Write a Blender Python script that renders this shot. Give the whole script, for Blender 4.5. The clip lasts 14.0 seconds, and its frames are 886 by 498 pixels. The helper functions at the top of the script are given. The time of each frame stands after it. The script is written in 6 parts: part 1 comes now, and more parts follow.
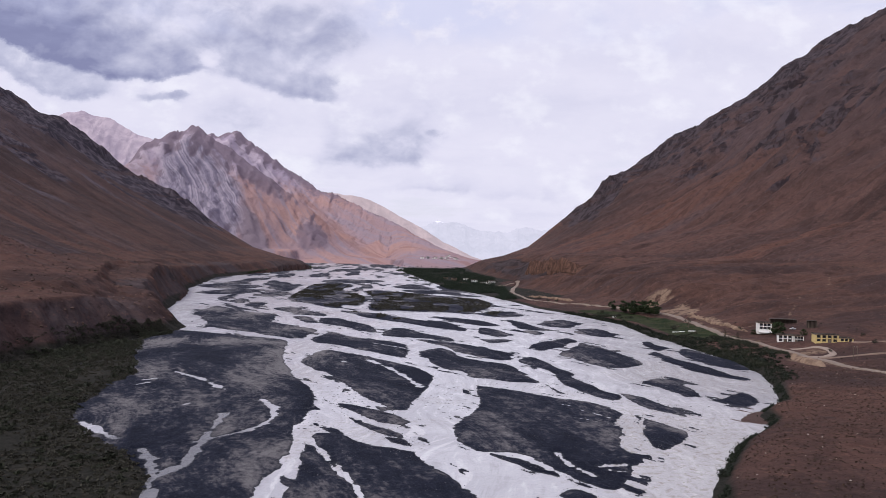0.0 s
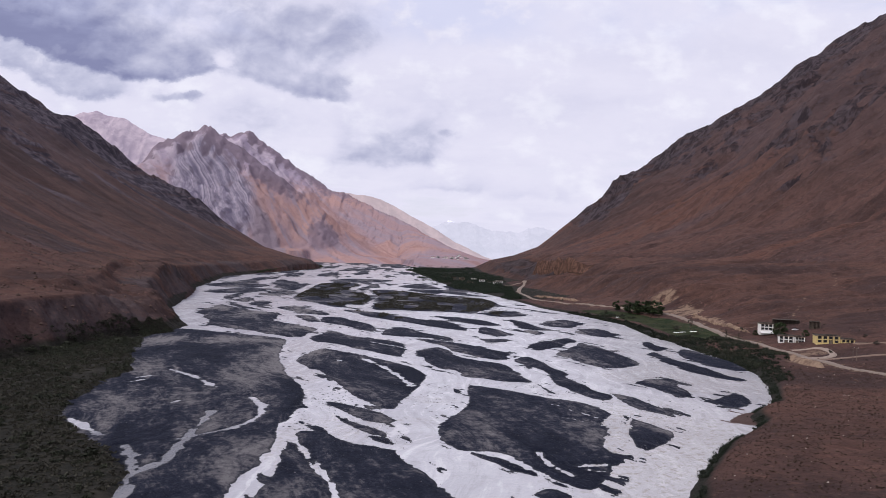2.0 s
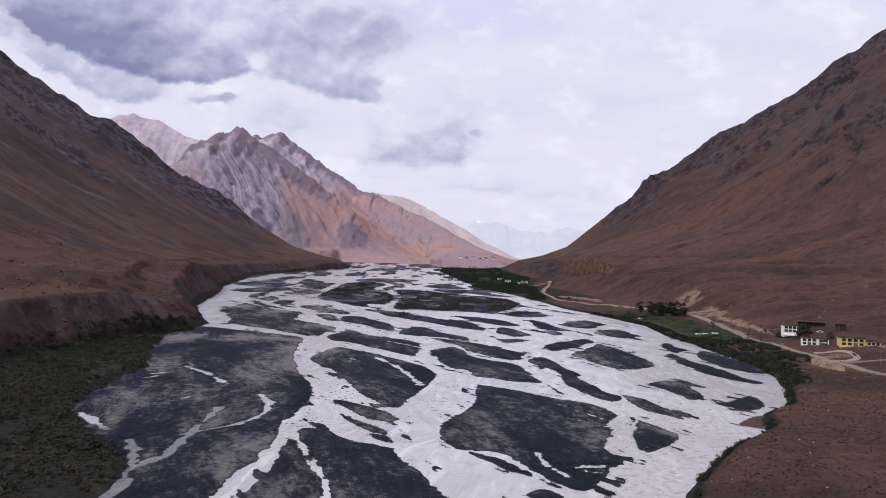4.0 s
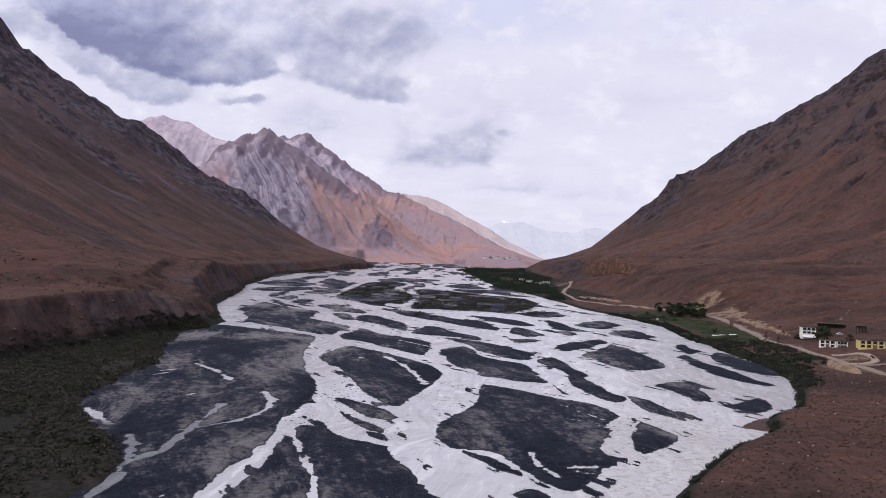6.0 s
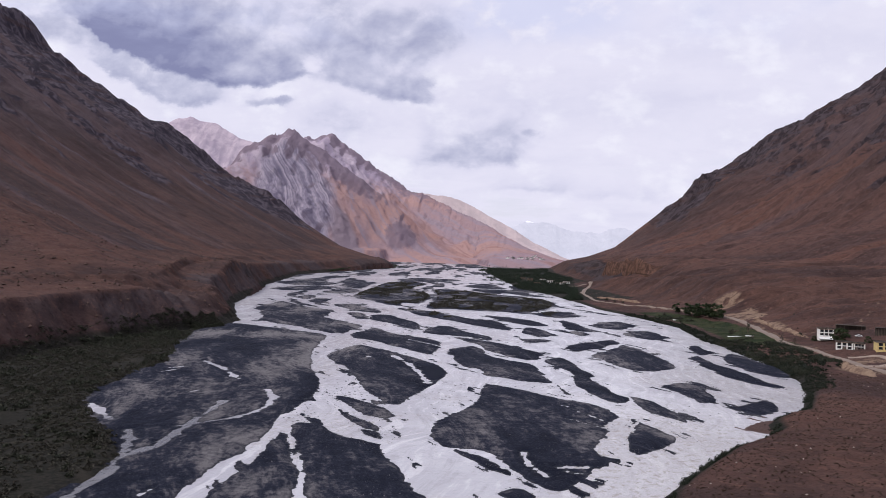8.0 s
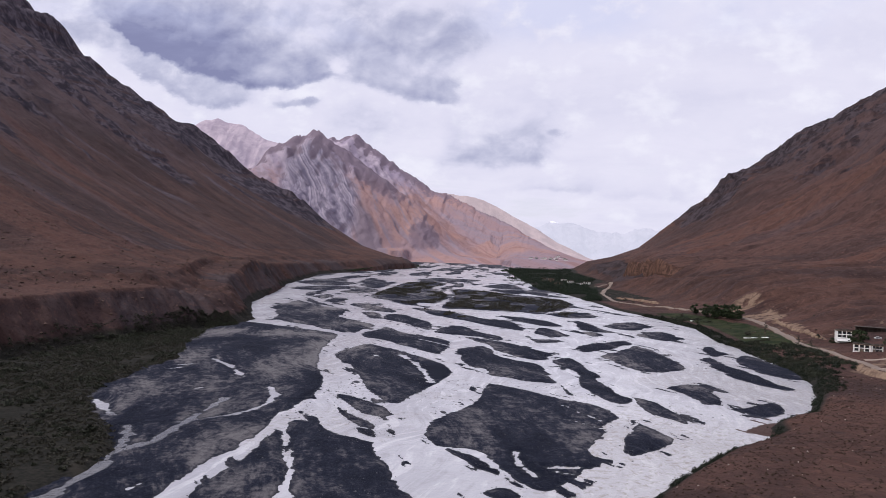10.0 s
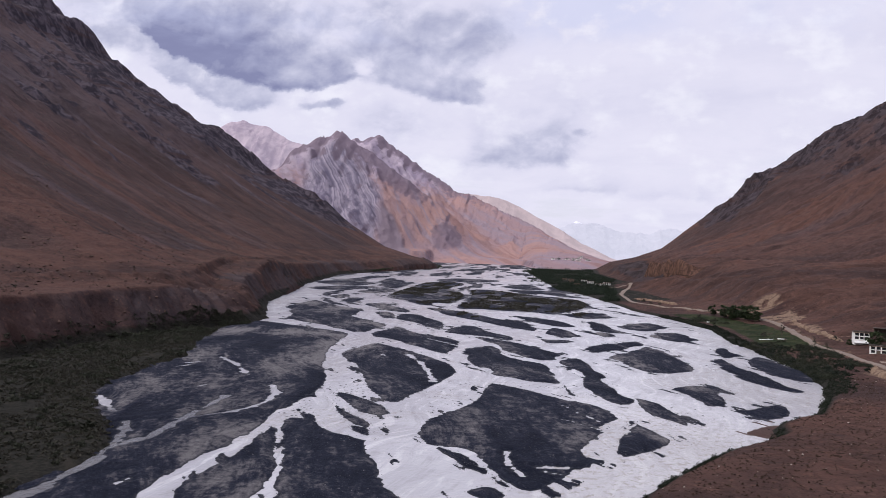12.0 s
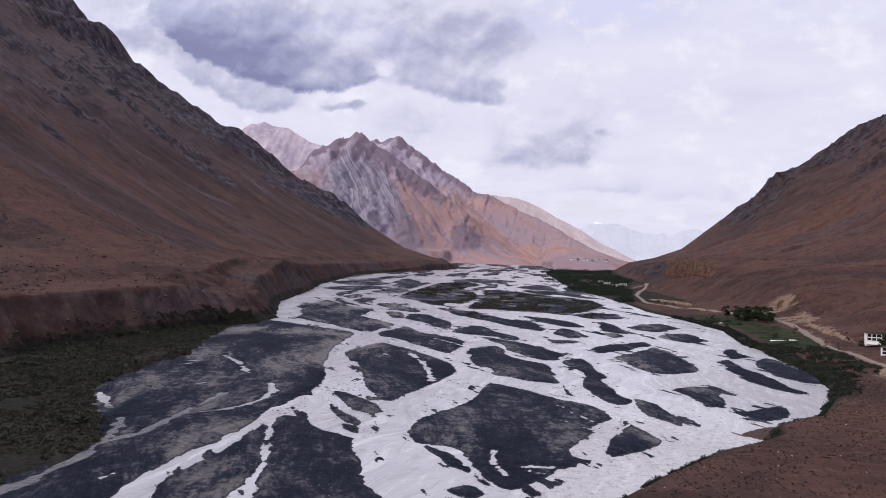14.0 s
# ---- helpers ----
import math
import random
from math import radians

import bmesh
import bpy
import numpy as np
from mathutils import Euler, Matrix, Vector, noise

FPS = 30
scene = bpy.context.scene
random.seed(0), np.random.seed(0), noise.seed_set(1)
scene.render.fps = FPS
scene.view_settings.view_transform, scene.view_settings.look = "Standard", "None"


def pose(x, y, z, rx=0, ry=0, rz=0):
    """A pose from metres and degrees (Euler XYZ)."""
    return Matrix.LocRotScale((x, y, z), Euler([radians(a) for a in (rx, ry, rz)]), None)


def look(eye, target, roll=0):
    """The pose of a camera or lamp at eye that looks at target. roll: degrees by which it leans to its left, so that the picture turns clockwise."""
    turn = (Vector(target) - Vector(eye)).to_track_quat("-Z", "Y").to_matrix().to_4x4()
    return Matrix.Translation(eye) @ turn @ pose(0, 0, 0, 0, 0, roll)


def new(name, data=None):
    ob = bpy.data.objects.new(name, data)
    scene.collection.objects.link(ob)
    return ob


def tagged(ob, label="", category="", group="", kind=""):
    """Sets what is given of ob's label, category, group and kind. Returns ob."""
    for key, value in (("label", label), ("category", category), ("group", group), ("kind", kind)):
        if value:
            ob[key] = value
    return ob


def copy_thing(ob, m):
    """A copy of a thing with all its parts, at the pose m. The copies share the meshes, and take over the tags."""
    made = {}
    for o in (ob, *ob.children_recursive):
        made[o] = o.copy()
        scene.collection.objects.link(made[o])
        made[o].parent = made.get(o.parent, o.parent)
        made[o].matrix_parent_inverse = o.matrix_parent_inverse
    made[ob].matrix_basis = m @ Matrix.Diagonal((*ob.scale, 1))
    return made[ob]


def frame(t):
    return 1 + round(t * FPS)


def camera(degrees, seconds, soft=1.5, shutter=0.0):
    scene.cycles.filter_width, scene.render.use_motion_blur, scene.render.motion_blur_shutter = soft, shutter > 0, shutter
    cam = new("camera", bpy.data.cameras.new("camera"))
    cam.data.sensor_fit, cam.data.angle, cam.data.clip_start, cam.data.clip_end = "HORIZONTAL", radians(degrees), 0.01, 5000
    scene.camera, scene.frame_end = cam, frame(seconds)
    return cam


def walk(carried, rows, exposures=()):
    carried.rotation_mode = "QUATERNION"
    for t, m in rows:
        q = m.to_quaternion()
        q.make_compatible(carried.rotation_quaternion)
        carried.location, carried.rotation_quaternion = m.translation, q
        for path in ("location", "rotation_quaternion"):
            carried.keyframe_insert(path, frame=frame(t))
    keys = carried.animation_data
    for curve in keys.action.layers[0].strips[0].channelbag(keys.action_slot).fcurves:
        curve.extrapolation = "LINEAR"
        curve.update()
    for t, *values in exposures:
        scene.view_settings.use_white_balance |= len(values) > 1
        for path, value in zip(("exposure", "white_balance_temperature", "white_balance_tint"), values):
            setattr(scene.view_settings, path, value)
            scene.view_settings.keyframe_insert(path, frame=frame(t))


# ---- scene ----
# ---------------------------------------------------------------- camera
cam = camera(65.3, 14.0, 0.8)
# seconds, x, y, z, yaw, pitch, lean of a drone sliding to the right over the river
PATH = [
    (0.0, -6.32, -0.61, 55.71, -0.786, 0.268, 1.316),
    (0.5, -4.19, -0.63, 55.70, -0.602, 0.259, 1.347),
    (1.0, -2.03, -0.65, 55.68, -0.403, 0.249, 1.379),
    (1.5, 0.15, -0.67, 55.66, -0.160, 0.239, 1.411),
    (2.0, 2.36, -0.68, 55.64, 0.253, 0.228, 1.442),
    (2.5, 4.58, -0.68, 55.62, 0.861, 0.216, 1.473),
    (3.0, 6.82, -0.66, 55.59, 1.535, 0.204, 1.503),
    (5.5, 18.15, -0.32, 55.47, 4.462, 0.139, 1.646),
    (6.0, 20.43, -0.19, 55.44, 4.991, 0.127, 1.672),
    (6.5, 22.71, -0.03, 55.42, 5.529, 0.114, 1.696),
    (7.0, 24.98, 0.16, 55.39, 6.042, 0.102, 1.720),
    (7.5, 27.26, 0.36, 55.36, 6.560, 0.091, 1.742),
    (8.0, 29.53, 0.60, 55.33, 7.078, 0.080, 1.762),
    (10.5, 40.85, 2.16, 55.16, 9.690, 0.039, 1.841),
    (11.0, 43.12, 2.54, 55.11, 10.206, 0.034, 1.851),
    (11.5, 45.38, 2.94, 55.06, 10.696, 0.031, 1.858),
    (12.0, 47.64, 3.37, 55.00, 11.192, 0.029, 1.864),
    (12.5, 49.91, 3.81, 54.93, 11.640, 0.029, 1.867),
    (13.0, 52.19, 4.27, 54.86, 12.077, 0.030, 1.868),
    (13.5, 54.47, 4.74, 54.77, 12.490, 0.034, 1.866),
    (14.0, 56.77, 5.22, 54.67, 12.920, 0.039, 1.862),
]
walk(cam, [(t, pose(x, y, z, 90 + pitch, 0, yaw) @ pose(0, 0, 0, 0, 0, lean)) for t, x, y, z, yaw, pitch, lean in PATH],
     exposures=[(0, 0.0, 6250, 11), (14, 0.0, 6250, 11)])

# ---------------------------------------------------------------- sky and sun
SUN_AZ, SUN_EL = radians(238), radians(46)      # compass angle from +y, clockwise, and height


class Graph:
    """Small builder of node chains."""

    def __init__(self, tree):
        self.tree = tree
        tree.nodes.clear()

    def node(self, kind, inputs=None, **props):
        n = self.tree.nodes.new(kind)
        if "operation" in props:
            n.operation = props["operation"]
        if "blend_type" in props:
            n.data_type = "RGBA"
            n.blend_type = props["blend_type"]
        if "sky_type" in props:
            n.sky_type = props["sky_type"]
        if "noise_dimensions" in props:
            n.noise_dimensions = props["noise_dimensions"]
        if "feature" in props:
            n.feature = props["feature"]
        for key, value in (inputs or {}).items():
            self.set(n.inputs[key], value)
        return n

    def set(self, socket, value):
        if isinstance(value, bpy.types.NodeSocket):
            self.tree.links.new(value, socket)
        else:
            socket.default_value = value

    def math(self, op, a, b=0.0, c=0.0):
        return self.node("ShaderNodeMath", {0: a, 1: b, 2: c}, operation=op).outputs[0]

    def vec(self, op, a, b=(0, 0, 0)):
        return self.node("ShaderNodeVectorMath", {0: a, 1: b}, operation=op).outputs[0]

    def xyz(self, v):
        return self.node("ShaderNodeSeparateXYZ", {0: v}).outputs

    def join(self, x, y, z):
        return self.node("ShaderNodeCombineXYZ", {0: x, 1: y, 2: z}).outputs[0]

    def noise(self, v, scale, detail=4.0, rough=0.55, warp=0.0):
        return self.node("ShaderNodeTexNoise", {"Vector": v, "Scale": scale, "Detail": detail, "Roughness": rough, "Distortion": warp}).outputs["Fac"]

    def ramp(self, fac, stops):
        n = self.node("ShaderNodeValToRGB", {0: fac})
        e = n.color_ramp.elements
        while len(e) < len(stops):
            e.new(0.5)
        for el, (p, c) in zip(e, stops):
            el.position = p
            el.color = (*c, 1) if len(c) == 3 else c
        return n.outputs[0]

    def span(self, v, a, b, lo=0.0, hi=1.0):
        n = self.node("ShaderNodeMapRange", {0: v, 1: a, 2: b, 3: lo, 4: hi})
        n.interpolation_type = "SMOOTHSTEP"
        return n.outputs[0]

    def mix(self, fac, a, b):
        n = self.tree.nodes.new("ShaderNodeMix")
        n.data_type = "RGBA"
        self.set(n.inputs[0], fac)
        self.set(n.inputs[6], a if not isinstance(a, tuple) else (*a[:3], 1))
        self.set(n.inputs[7], b if not isinstance(b, tuple) else (*b[:3], 1))
        return n.outputs[2]


world = bpy.data.worlds.new("sky")
scene.world = world
world.use_nodes = True
g = Graph(world.node_tree)
direction = g.node("ShaderNodeTexCoord").outputs["Generated"]
dx, dy, dz = g.xyz(direction)[:3]
ahead = g.math("MAXIMUM", g.math("ABSOLUTE", dy), 0.05)
across, up = g.math("DIVIDE", dx, ahead), g.math("DIVIDE", dz, ahead)
high = g.math("ADD", g.math("MAXIMUM", dz, 0.0), 0.10)
sheet = g.join(g.math("DIVIDE", dx, high), g.math("DIVIDE", dy, high), 0.0)
flat = g.join(across, g.math("MULTIPLY", up, 1.35), 0.0)
billow = g.noise(flat, 11.0, 7.0, 0.54)
wisps = g.noise(g.join(across, g.math("MULTIPLY", up, 1.8), 3.0), 24.0, 7.0, 0.55)
layer = g.noise(sheet, 0.9, 7.0, 0.6, 0.5)
warp = g.node("ShaderNodeTexNoise", {"Vector": flat, "Scale": 10.0, "Detail": 9.0, "Roughness": 0.60}).outputs["Color"]
wx, wy = g.xyz(warp)[:2]
across2 = g.math("ADD", across, g.math("MULTIPLY", g.math("SUBTRACT", wx, 0.5), 0.10))
up2 = g.math("ADD", up, g.math("MULTIPLY", g.math("SUBTRACT", wy, 0.5), 0.060))
# flat-based cloud banks: centre, height of the base, its slope and bend, left and right end, softness of the ends, edge, depth, weight
BANKS = [(-0.42, 0.243, 0.00, 1.15, -0.72, -0.335, 0.045, 0.006, 0.058, 0.74), (-0.52, 0.213, 0.00, 2.4, -0.68, -0.465, 0.025, 0.007, 0.050, 0.56),
         (-0.30, 0.242, -0.16, 0.0, -0.330, -0.145, 0.030, 0.009, 0.066, 0.58), (-0.09, 0.124, 0.05, 1.0, -0.165, -0.012, 0.024, 0.012, 0.052, 0.50),
         (-0.62, 0.300, -0.10, 0.0, -0.90, -0.480, 0.090, 0.020, 0.130, 0.34), (0.02, 0.086, 0.0, 0.0, -0.045, 0.060, 0.020, 0.006, 0.016, 0.26), (0.13, 0.076, 0.0, 0.0, 0.080, 0.180, 0.020, 0.006, 0.014, 0.24)]
# softer patches: place across, height, half width, half height, weight
PATCHES = [(-0.24, 0.320, 0.14, 0.036, 0.28), (-0.145, 0.320, 0.030, 0.030, 0.24), (-0.400, 0.219, 0.026, 0.007, 0.40), (-0.372, 0.216, 0.014, 0.008, 0.34), (-0.29, 0.188, 0.050, 0.022, 0.24), (-0.002, 0.168, 0.012, 0.005, 0.24),
           (-0.54, 0.330, 0.16, 0.05, 0.30), (-0.331, 0.268, 0.018, 0.014, -0.55), (-0.400, 0.318, 0.050, 0.018, -0.22), (0.14, 0.215, 0.20, 0.035, 0.08), (0.30, 0.30, 0.16, 0.03, 0.10)]
grey = None
for u0, v0, slant, bend, ul, ur, soft, edge, deep, w in BANKS:
    a = g.math("SUBTRACT", across2, u0)
    base = g.math("ADD", v0, g.math("ADD", g.math("MULTIPLY", a, slant), g.math("MULTIPLY", g.math("MULTIPLY", a, a), bend)))
    b = g.math("SUBTRACT", up2, base)
    body = g.math("MULTIPLY", g.span(b, -edge, edge), g.math("EXPONENT", g.math("DIVIDE", g.math("MAXIMUM", b, 0.0), -deep)))
    ends = g.math("MULTIPLY", g.span(across2, ul - soft, ul + soft), g.span(across2, ur + soft, ur - soft))
    blob = g.math("MULTIPLY", g.math("MULTIPLY", body, ends), w)
    grey = blob if grey is None else g.math("ADD", grey, blob)
for u0, v0, su, sv, w in PATCHES:
    a = g.math("DIVIDE", g.math("SUBTRACT", across2, u0), su)
    b = g.math("DIVIDE", g.math("SUBTRACT", up2, v0), sv)
    q = g.math("ADD", g.math("MULTIPLY", a, a), g.math("MULTIPLY", b, b))
    grey = g.math("ADD", grey, g.math("MULTIPLY", g.math("EXPONENT", g.math("MULTIPLY", g.math("POWER", q, 1.3), -0.8)), w))
presence = g.span(grey, 0.03, 0.32)
# billows: brighter on the side turned up and to the sun
puff = g.noise(flat, 15.0, 6.0, 0.55, 0.3)
puff_up = g.noise(g.vec("ADD", flat, (-0.008, 0.020, 0.0)), 15.0, 6.0, 0.55, 0.3)
relief = g.math("SUBTRACT", puff, puff_up)
dense = g.math("ADD", grey, g.math("MULTIPLY", g.math("SUBTRACT", billow, 0.5), g.math("ADD", 0.10, g.math("MULTIPLY", presence, 0.30))))
dense = g.math("ADD", dense, g.span(g.math("ADD", layer, g.math("MULTIPLY", wisps, 0.3)), 0.52, 0.86, 0.0, 0.14))
dense = g.math("SUBTRACT", dense, g.math("MULTIPLY", relief, g.math("ADD", 0.10, g.math("MULTIPLY", presence, 0.85))))
tone = g.ramp(dense, [(0.0, (0.81, 0.78, 0.89)), (0.20, (0.72, 0.70, 0.83)), (0.42, (0.56, 0.56, 0.70)), (0.72, (0.38, 0.39, 0.55)), (1.0, (0.25, 0.26, 0.42))])
rim = g.math("MULTIPLY", g.span(g.math("ADD", billow, g.math("MULTIPLY", wisps, 0.45)), 0.70, 0.95, 0.0, 0.60), g.span(dense, 0.45, 0.12))
tone = g.mix(rim, tone, (0.95, 0.93, 0.98))
rift = g.math("MULTIPLY", g.span(layer, 0.52, 0.30), g.span(up, 0.24, 0.36, 0.0, 0.45))
tone = g.mix(rift, tone, (0.60, 0.63, 0.86))
gap = g.node("ShaderNodeVectorMath", {0: g.join(g.math("DIVIDE", g.math("SUBTRACT", across2, 0.0), 0.16), g.math("DIVIDE", g.math("SUBTRACT", up2, 0.345), 0.055), 0.0)}, operation="LENGTH").outputs["Value"]
tone = g.mix(g.math("MULTIPLY", g.span(gap, 1.2, 0.4, 0.0, 0.55), g.span(billow, 0.62, 0.48)), tone, (0.62, 0.65, 0.86))
blue = g.node("ShaderNodeTexSky", sky_type="NISHITA")
blue.sun_disc = False
blue.sun_elevation, blue.sun_rotation = SUN_EL, SUN_AZ
blue_light = g.node("ShaderNodeBackground", {0: blue.outputs[0], 1: 0.10})
cloud_light = g.node("ShaderNodeBackground", {0: tone, 1: 1.0})
cover = g.span(g.math("ADD", layer, grey), 0.28, 0.46, 0.86, 1.0)
both = g.node("ShaderNodeMixShader", {0: cover, 1: blue_light.outputs[0], 2: cloud_light.outputs[0]})
g.node("ShaderNodeOutputWorld", {0: both.outputs[0]})

sun = new("sun", bpy.data.lights.new("sun", "SUN"))
sun.data.energy, sun.data.angle, sun.data.color = 2.5, radians(5), (1.0, 0.95, 0.88)
sun_way = Vector((math.sin(SUN_AZ) * math.cos(SUN_EL), math.cos(SUN_AZ) * math.cos(SUN_EL), math.sin(SUN_EL)))
sun.matrix_world = look(sun_way * 300, (0, 0, 0))


# ---------------------------------------------------------------- materials
def material(name):
    m = bpy.data.materials.new(name)
    m.use_nodes = True
    return m, Graph(m.node_tree)


def finish(g, colour, rough=0.9, bump=None, strength=0.5, distance=0.1, metallic=0.0, specular=0.3):
    s = g.node("ShaderNodeBsdfPrincipled", {"Base Color": colour if not isinstance(colour, tuple) else (*colour[:3], 1), "Roughness": rough, "Metallic": metallic, "Specular IOR Level": specular})
    if bump is not None:
        b = g.node("ShaderNodeBump", {"Strength": strength, "Distance": distance, "Height": bump})
        g.set(s.inputs["Normal"], b.outputs[0])
    g.node("ShaderNodeOutputMaterial", {0: s.outputs[0]})


def position(g):
    return g.node("ShaderNodeNewGeometry").outputs["Position"]


def stretched(g, v, sx, sy, sz):
    return g.vec("MULTIPLY", v, (sx, sy, sz))


def attribute(g, name):
    n = g.node("ShaderNodeAttribute")
    n.attribute_name = name
    return n.outputs["Fac"]


def slope_material(name, light, mid, dark, grey, fall=(0.0016, 0.011, 0.0016), patch=0.003, shrubs=0.0, rubble=(0.21, 0.175, 0.16), bump=5.0, dot=0.17, rust=(0.136, 0.068, 0.049)):
    """Bare mountainside: scree that streams down the fall line in browns and greys, dark crags, rubble and scattered scrub."""
    light, mid, dark, grey, rust = [(c[0] * 0.97, c[1], c[2] * 1.11) for c in (light, mid, dark, grey, rust)]
    m, g = material(name)
    p = position(g)
    z = g.xyz(p)[2]
    steep = g.xyz(g.node("ShaderNodeNewGeometry").outputs["Normal"])[2]
    run = stretched(g, p, *fall)
    broad = g.noise(p, patch, 5.0, 0.6, 0.8)
    sweep = g.noise(stretched(g, p, fall[0] * 0.45, fall[1] * 0.7, fall[2] * 0.45), 1.0, 3.0, 0.5, 0.2)
    stream = g.noise(run, 1.0, 7.0, 0.58, 0.12)
    thread = g.noise(run, 5.0, 6.0, 0.60, 0.2)
    grain = g.noise(p, 0.07, 8.0, 0.66)
    fine = g.noise(p, 0.5 if bump > 3 else 0.9, 6.0, 0.72)
    c = g.mix(g.span(broad, 0.38, 0.64), mid, light)
    pitch = g.span(steep, 0.97, 0.88)
    drift = g.math("ADD", g.math("MULTIPLY", pitch, 0.75), 0.25)
    bands = g.math("ADD", g.math("MULTIPLY", g.math("SUBTRACT", sweep, 0.5), 2.2), g.math("MULTIPLY", g.math("SUBTRACT", stream, 0.5), 0.9))
    c = g.mix(g.span(g.math("ADD", attribute(g, "rust"), bands), 0.25, 0.85, 0.0, 0.9), c, rust)
    scree = g.math("SUBTRACT", attribute(g, "scree"), bands)
    c = g.mix(g.span(g.math("ADD", scree, g.math("MULTIPLY", g.math("SUBTRACT", thread, 0.5), 0.8)), 0.30, 0.90, 0.0, 0.9), c, grey)
    c = g.mix(g.math("MULTIPLY", g.span(stream, 0.54, 0.66, 0.0, 0.45), drift), c, grey)
    c = g.mix(g.math("MULTIPLY", g.span(stream, 0.46, 0.34, 0.0, 0.55), drift), c, tuple(v * 0.58 for v in mid))
    lofty = g.span(g.math("ADD", z, g.math("MULTIPLY", g.math("SUBTRACT", broad, 0.5), 500.0)), 120.0, 420.0, 0.0, 0.62)
    c = g.mix(lofty, c, tuple(0.35 * a + 0.65 * b for a, b in zip(mid, grey)))
    mottle = g.noise(p, 0.018, 8.0, 0.64, 0.6)
    c = g.mix(g.span(mottle, 0.53, 0.68, 0.0, 0.30), c, tuple(min(1, v * 1.3) for v in light))
    c = g.mix(g.span(mottle, 0.46, 0.34, 0.0, 0.35), c, tuple(v * 0.55 for v in mid))
    c = g.mix(g.math("MULTIPLY", g.span(thread, 0.52, 0.70, 0.0, 0.35), pitch), c, tuple(min(1, v * 1.3) for v in light))
    c = g.mix(g.math("MULTIPLY", g.span(thread, 0.46, 0.34, 0.0, 0.35), pitch), c, tuple(v * 0.6 for v in mid))
    low = g.span(z, 240.0, 90.0)
    outcrop = g.noise(stretched(g, p, 0.10, 0.16, 0.22), 1.0, 8.0, 0.74, 0.5)
    c = g.mix(g.math("MULTIPLY", g.span(outcrop, 0.57, 0.68), g.math("ADD", 0.35, g.math("MULTIPLY", low, 0.30))), c, tuple(v * 1.15 for v in dark))
    c = g.mix(g.math("MULTIPLY", g.span(outcrop, 0.42, 0.30), g.math("ADD", 0.20, g.math("MULTIPLY", low, 0.50))), c, tuple(min(1, v * 1.5) for v in light))
    speck = g.noise(p, 0.22, 6.0, 0.80)
    c = g.mix(g.math("MULTIPLY", g.span(speck, 0.55, 0.63), g.math("ADD", 0.15, g.math("MULTIPLY", low, 0.45))), c, tuple(v * 0.50 for v in mid))
    c = g.mix(g.math("MULTIPLY", g.span(speck, 0.45, 0.36), g.math("ADD", 0.15, g.math("MULTIPLY", low, 0.40))), c, tuple(min(1, v * 1.5) for v in light))
    rill = g.noise(run, 19.0, 4.0, 0.6, 0.3)
    c = g.mix(g.math("MULTIPLY", g.span(rill, 0.54, 0.66, 0.0, 0.4), pitch), c, tuple(v * 0.55 for v in mid))
    crag = g.math("ADD", attribute(g, "rock"), g.span(g.math("ADD", steep, g.math("MULTIPLY", grain, 0.3)), 0.78, 0.58, 0.0, 0.6))
    crag = g.span(g.math("ADD", crag, g.math("MULTIPLY", g.math("SUBTRACT", grain, 0.5), 0.7)), 0.42, 0.66, 0.0, 0.92)
    column = g.noise(stretched(g, p, 0.045, 0.045, 0.010), 1.0, 7.0, 0.68, 0.4)
    bed = g.noise(stretched(g, p, 0.006, 0.006, 0.06), 1.0, 5.0, 0.6, 0.6)
    stone = g.mix(g.span(column, 0.44, 0.58), dark, tuple(v * 0.85 for v in grey))
    stone = g.mix(g.span(bed, 0.52, 0.66, 0.0, 0.6), stone, tuple(0.5 * a + 0.35 * b for a, b in zip(mid, rust)))
    c = g.mix(crag, c, stone)
    c = g.mix(g.span(grain, 0.52, 0.66, 0.0, 0.35), c, tuple(v * 0.55 for v in mid))
    c = g.mix(g.span(fine, 0.55, 0.70, 0.0, 0.25 if bump > 3 else 0.38), c, rubble)
    c = g.mix(g.span(fine, 0.46, 0.34, 0.0, 0.35 if bump > 3 else 0.5), c, tuple(v * 0.42 for v in mid))
    c = g.mix(g.span(g.math("ADD", attribute(g, "pale"), g.math("ADD", g.math("MULTIPLY", g.math("SUBTRACT", grain, 0.5), 1.3), g.math("MULTIPLY", g.math("SUBTRACT", outcrop, 0.55), 2.2))), 0.35, 0.9, 0.0, 0.85), c, g.mix(fine, (0.13, 0.088, 0.066), (0.29, 0.205, 0.148)))
    if shrubs:
        dots = g.node("ShaderNodeTexVoronoi", {"Vector": p, "Scale": dot}).outputs["Distance"]
        c = g.mix(g.span(g.math("ADD", dots, g.math("MULTIPLY", g.noise(p, 0.03, 3.0), 0.25)), 0.34, 0.22, 0.0, shrubs), c, (0.040, 0.036, 0.026))
    green = g.span(g.math("ADD", attribute(g, "green"), g.math("MULTIPLY", g.math("SUBTRACT", grain, 0.5), 0.7)), 0.25, 0.75)
    floor = g.mix(g.span(fine, 0.40, 0.64), (0.012, 0.0125, 0.0105), (0.028, 0.0255, 0.0215))
    floor = g.mix(g.span(g.noise(stretched(g, p, 0.05, 0.09, 0.0), 1.0, 7.0, 0.7, 0.6), 0.52, 0.64, 0.0, 0.8), floor, (0.036, 0.032, 0.026))
    c = g.mix(green, c, floor)
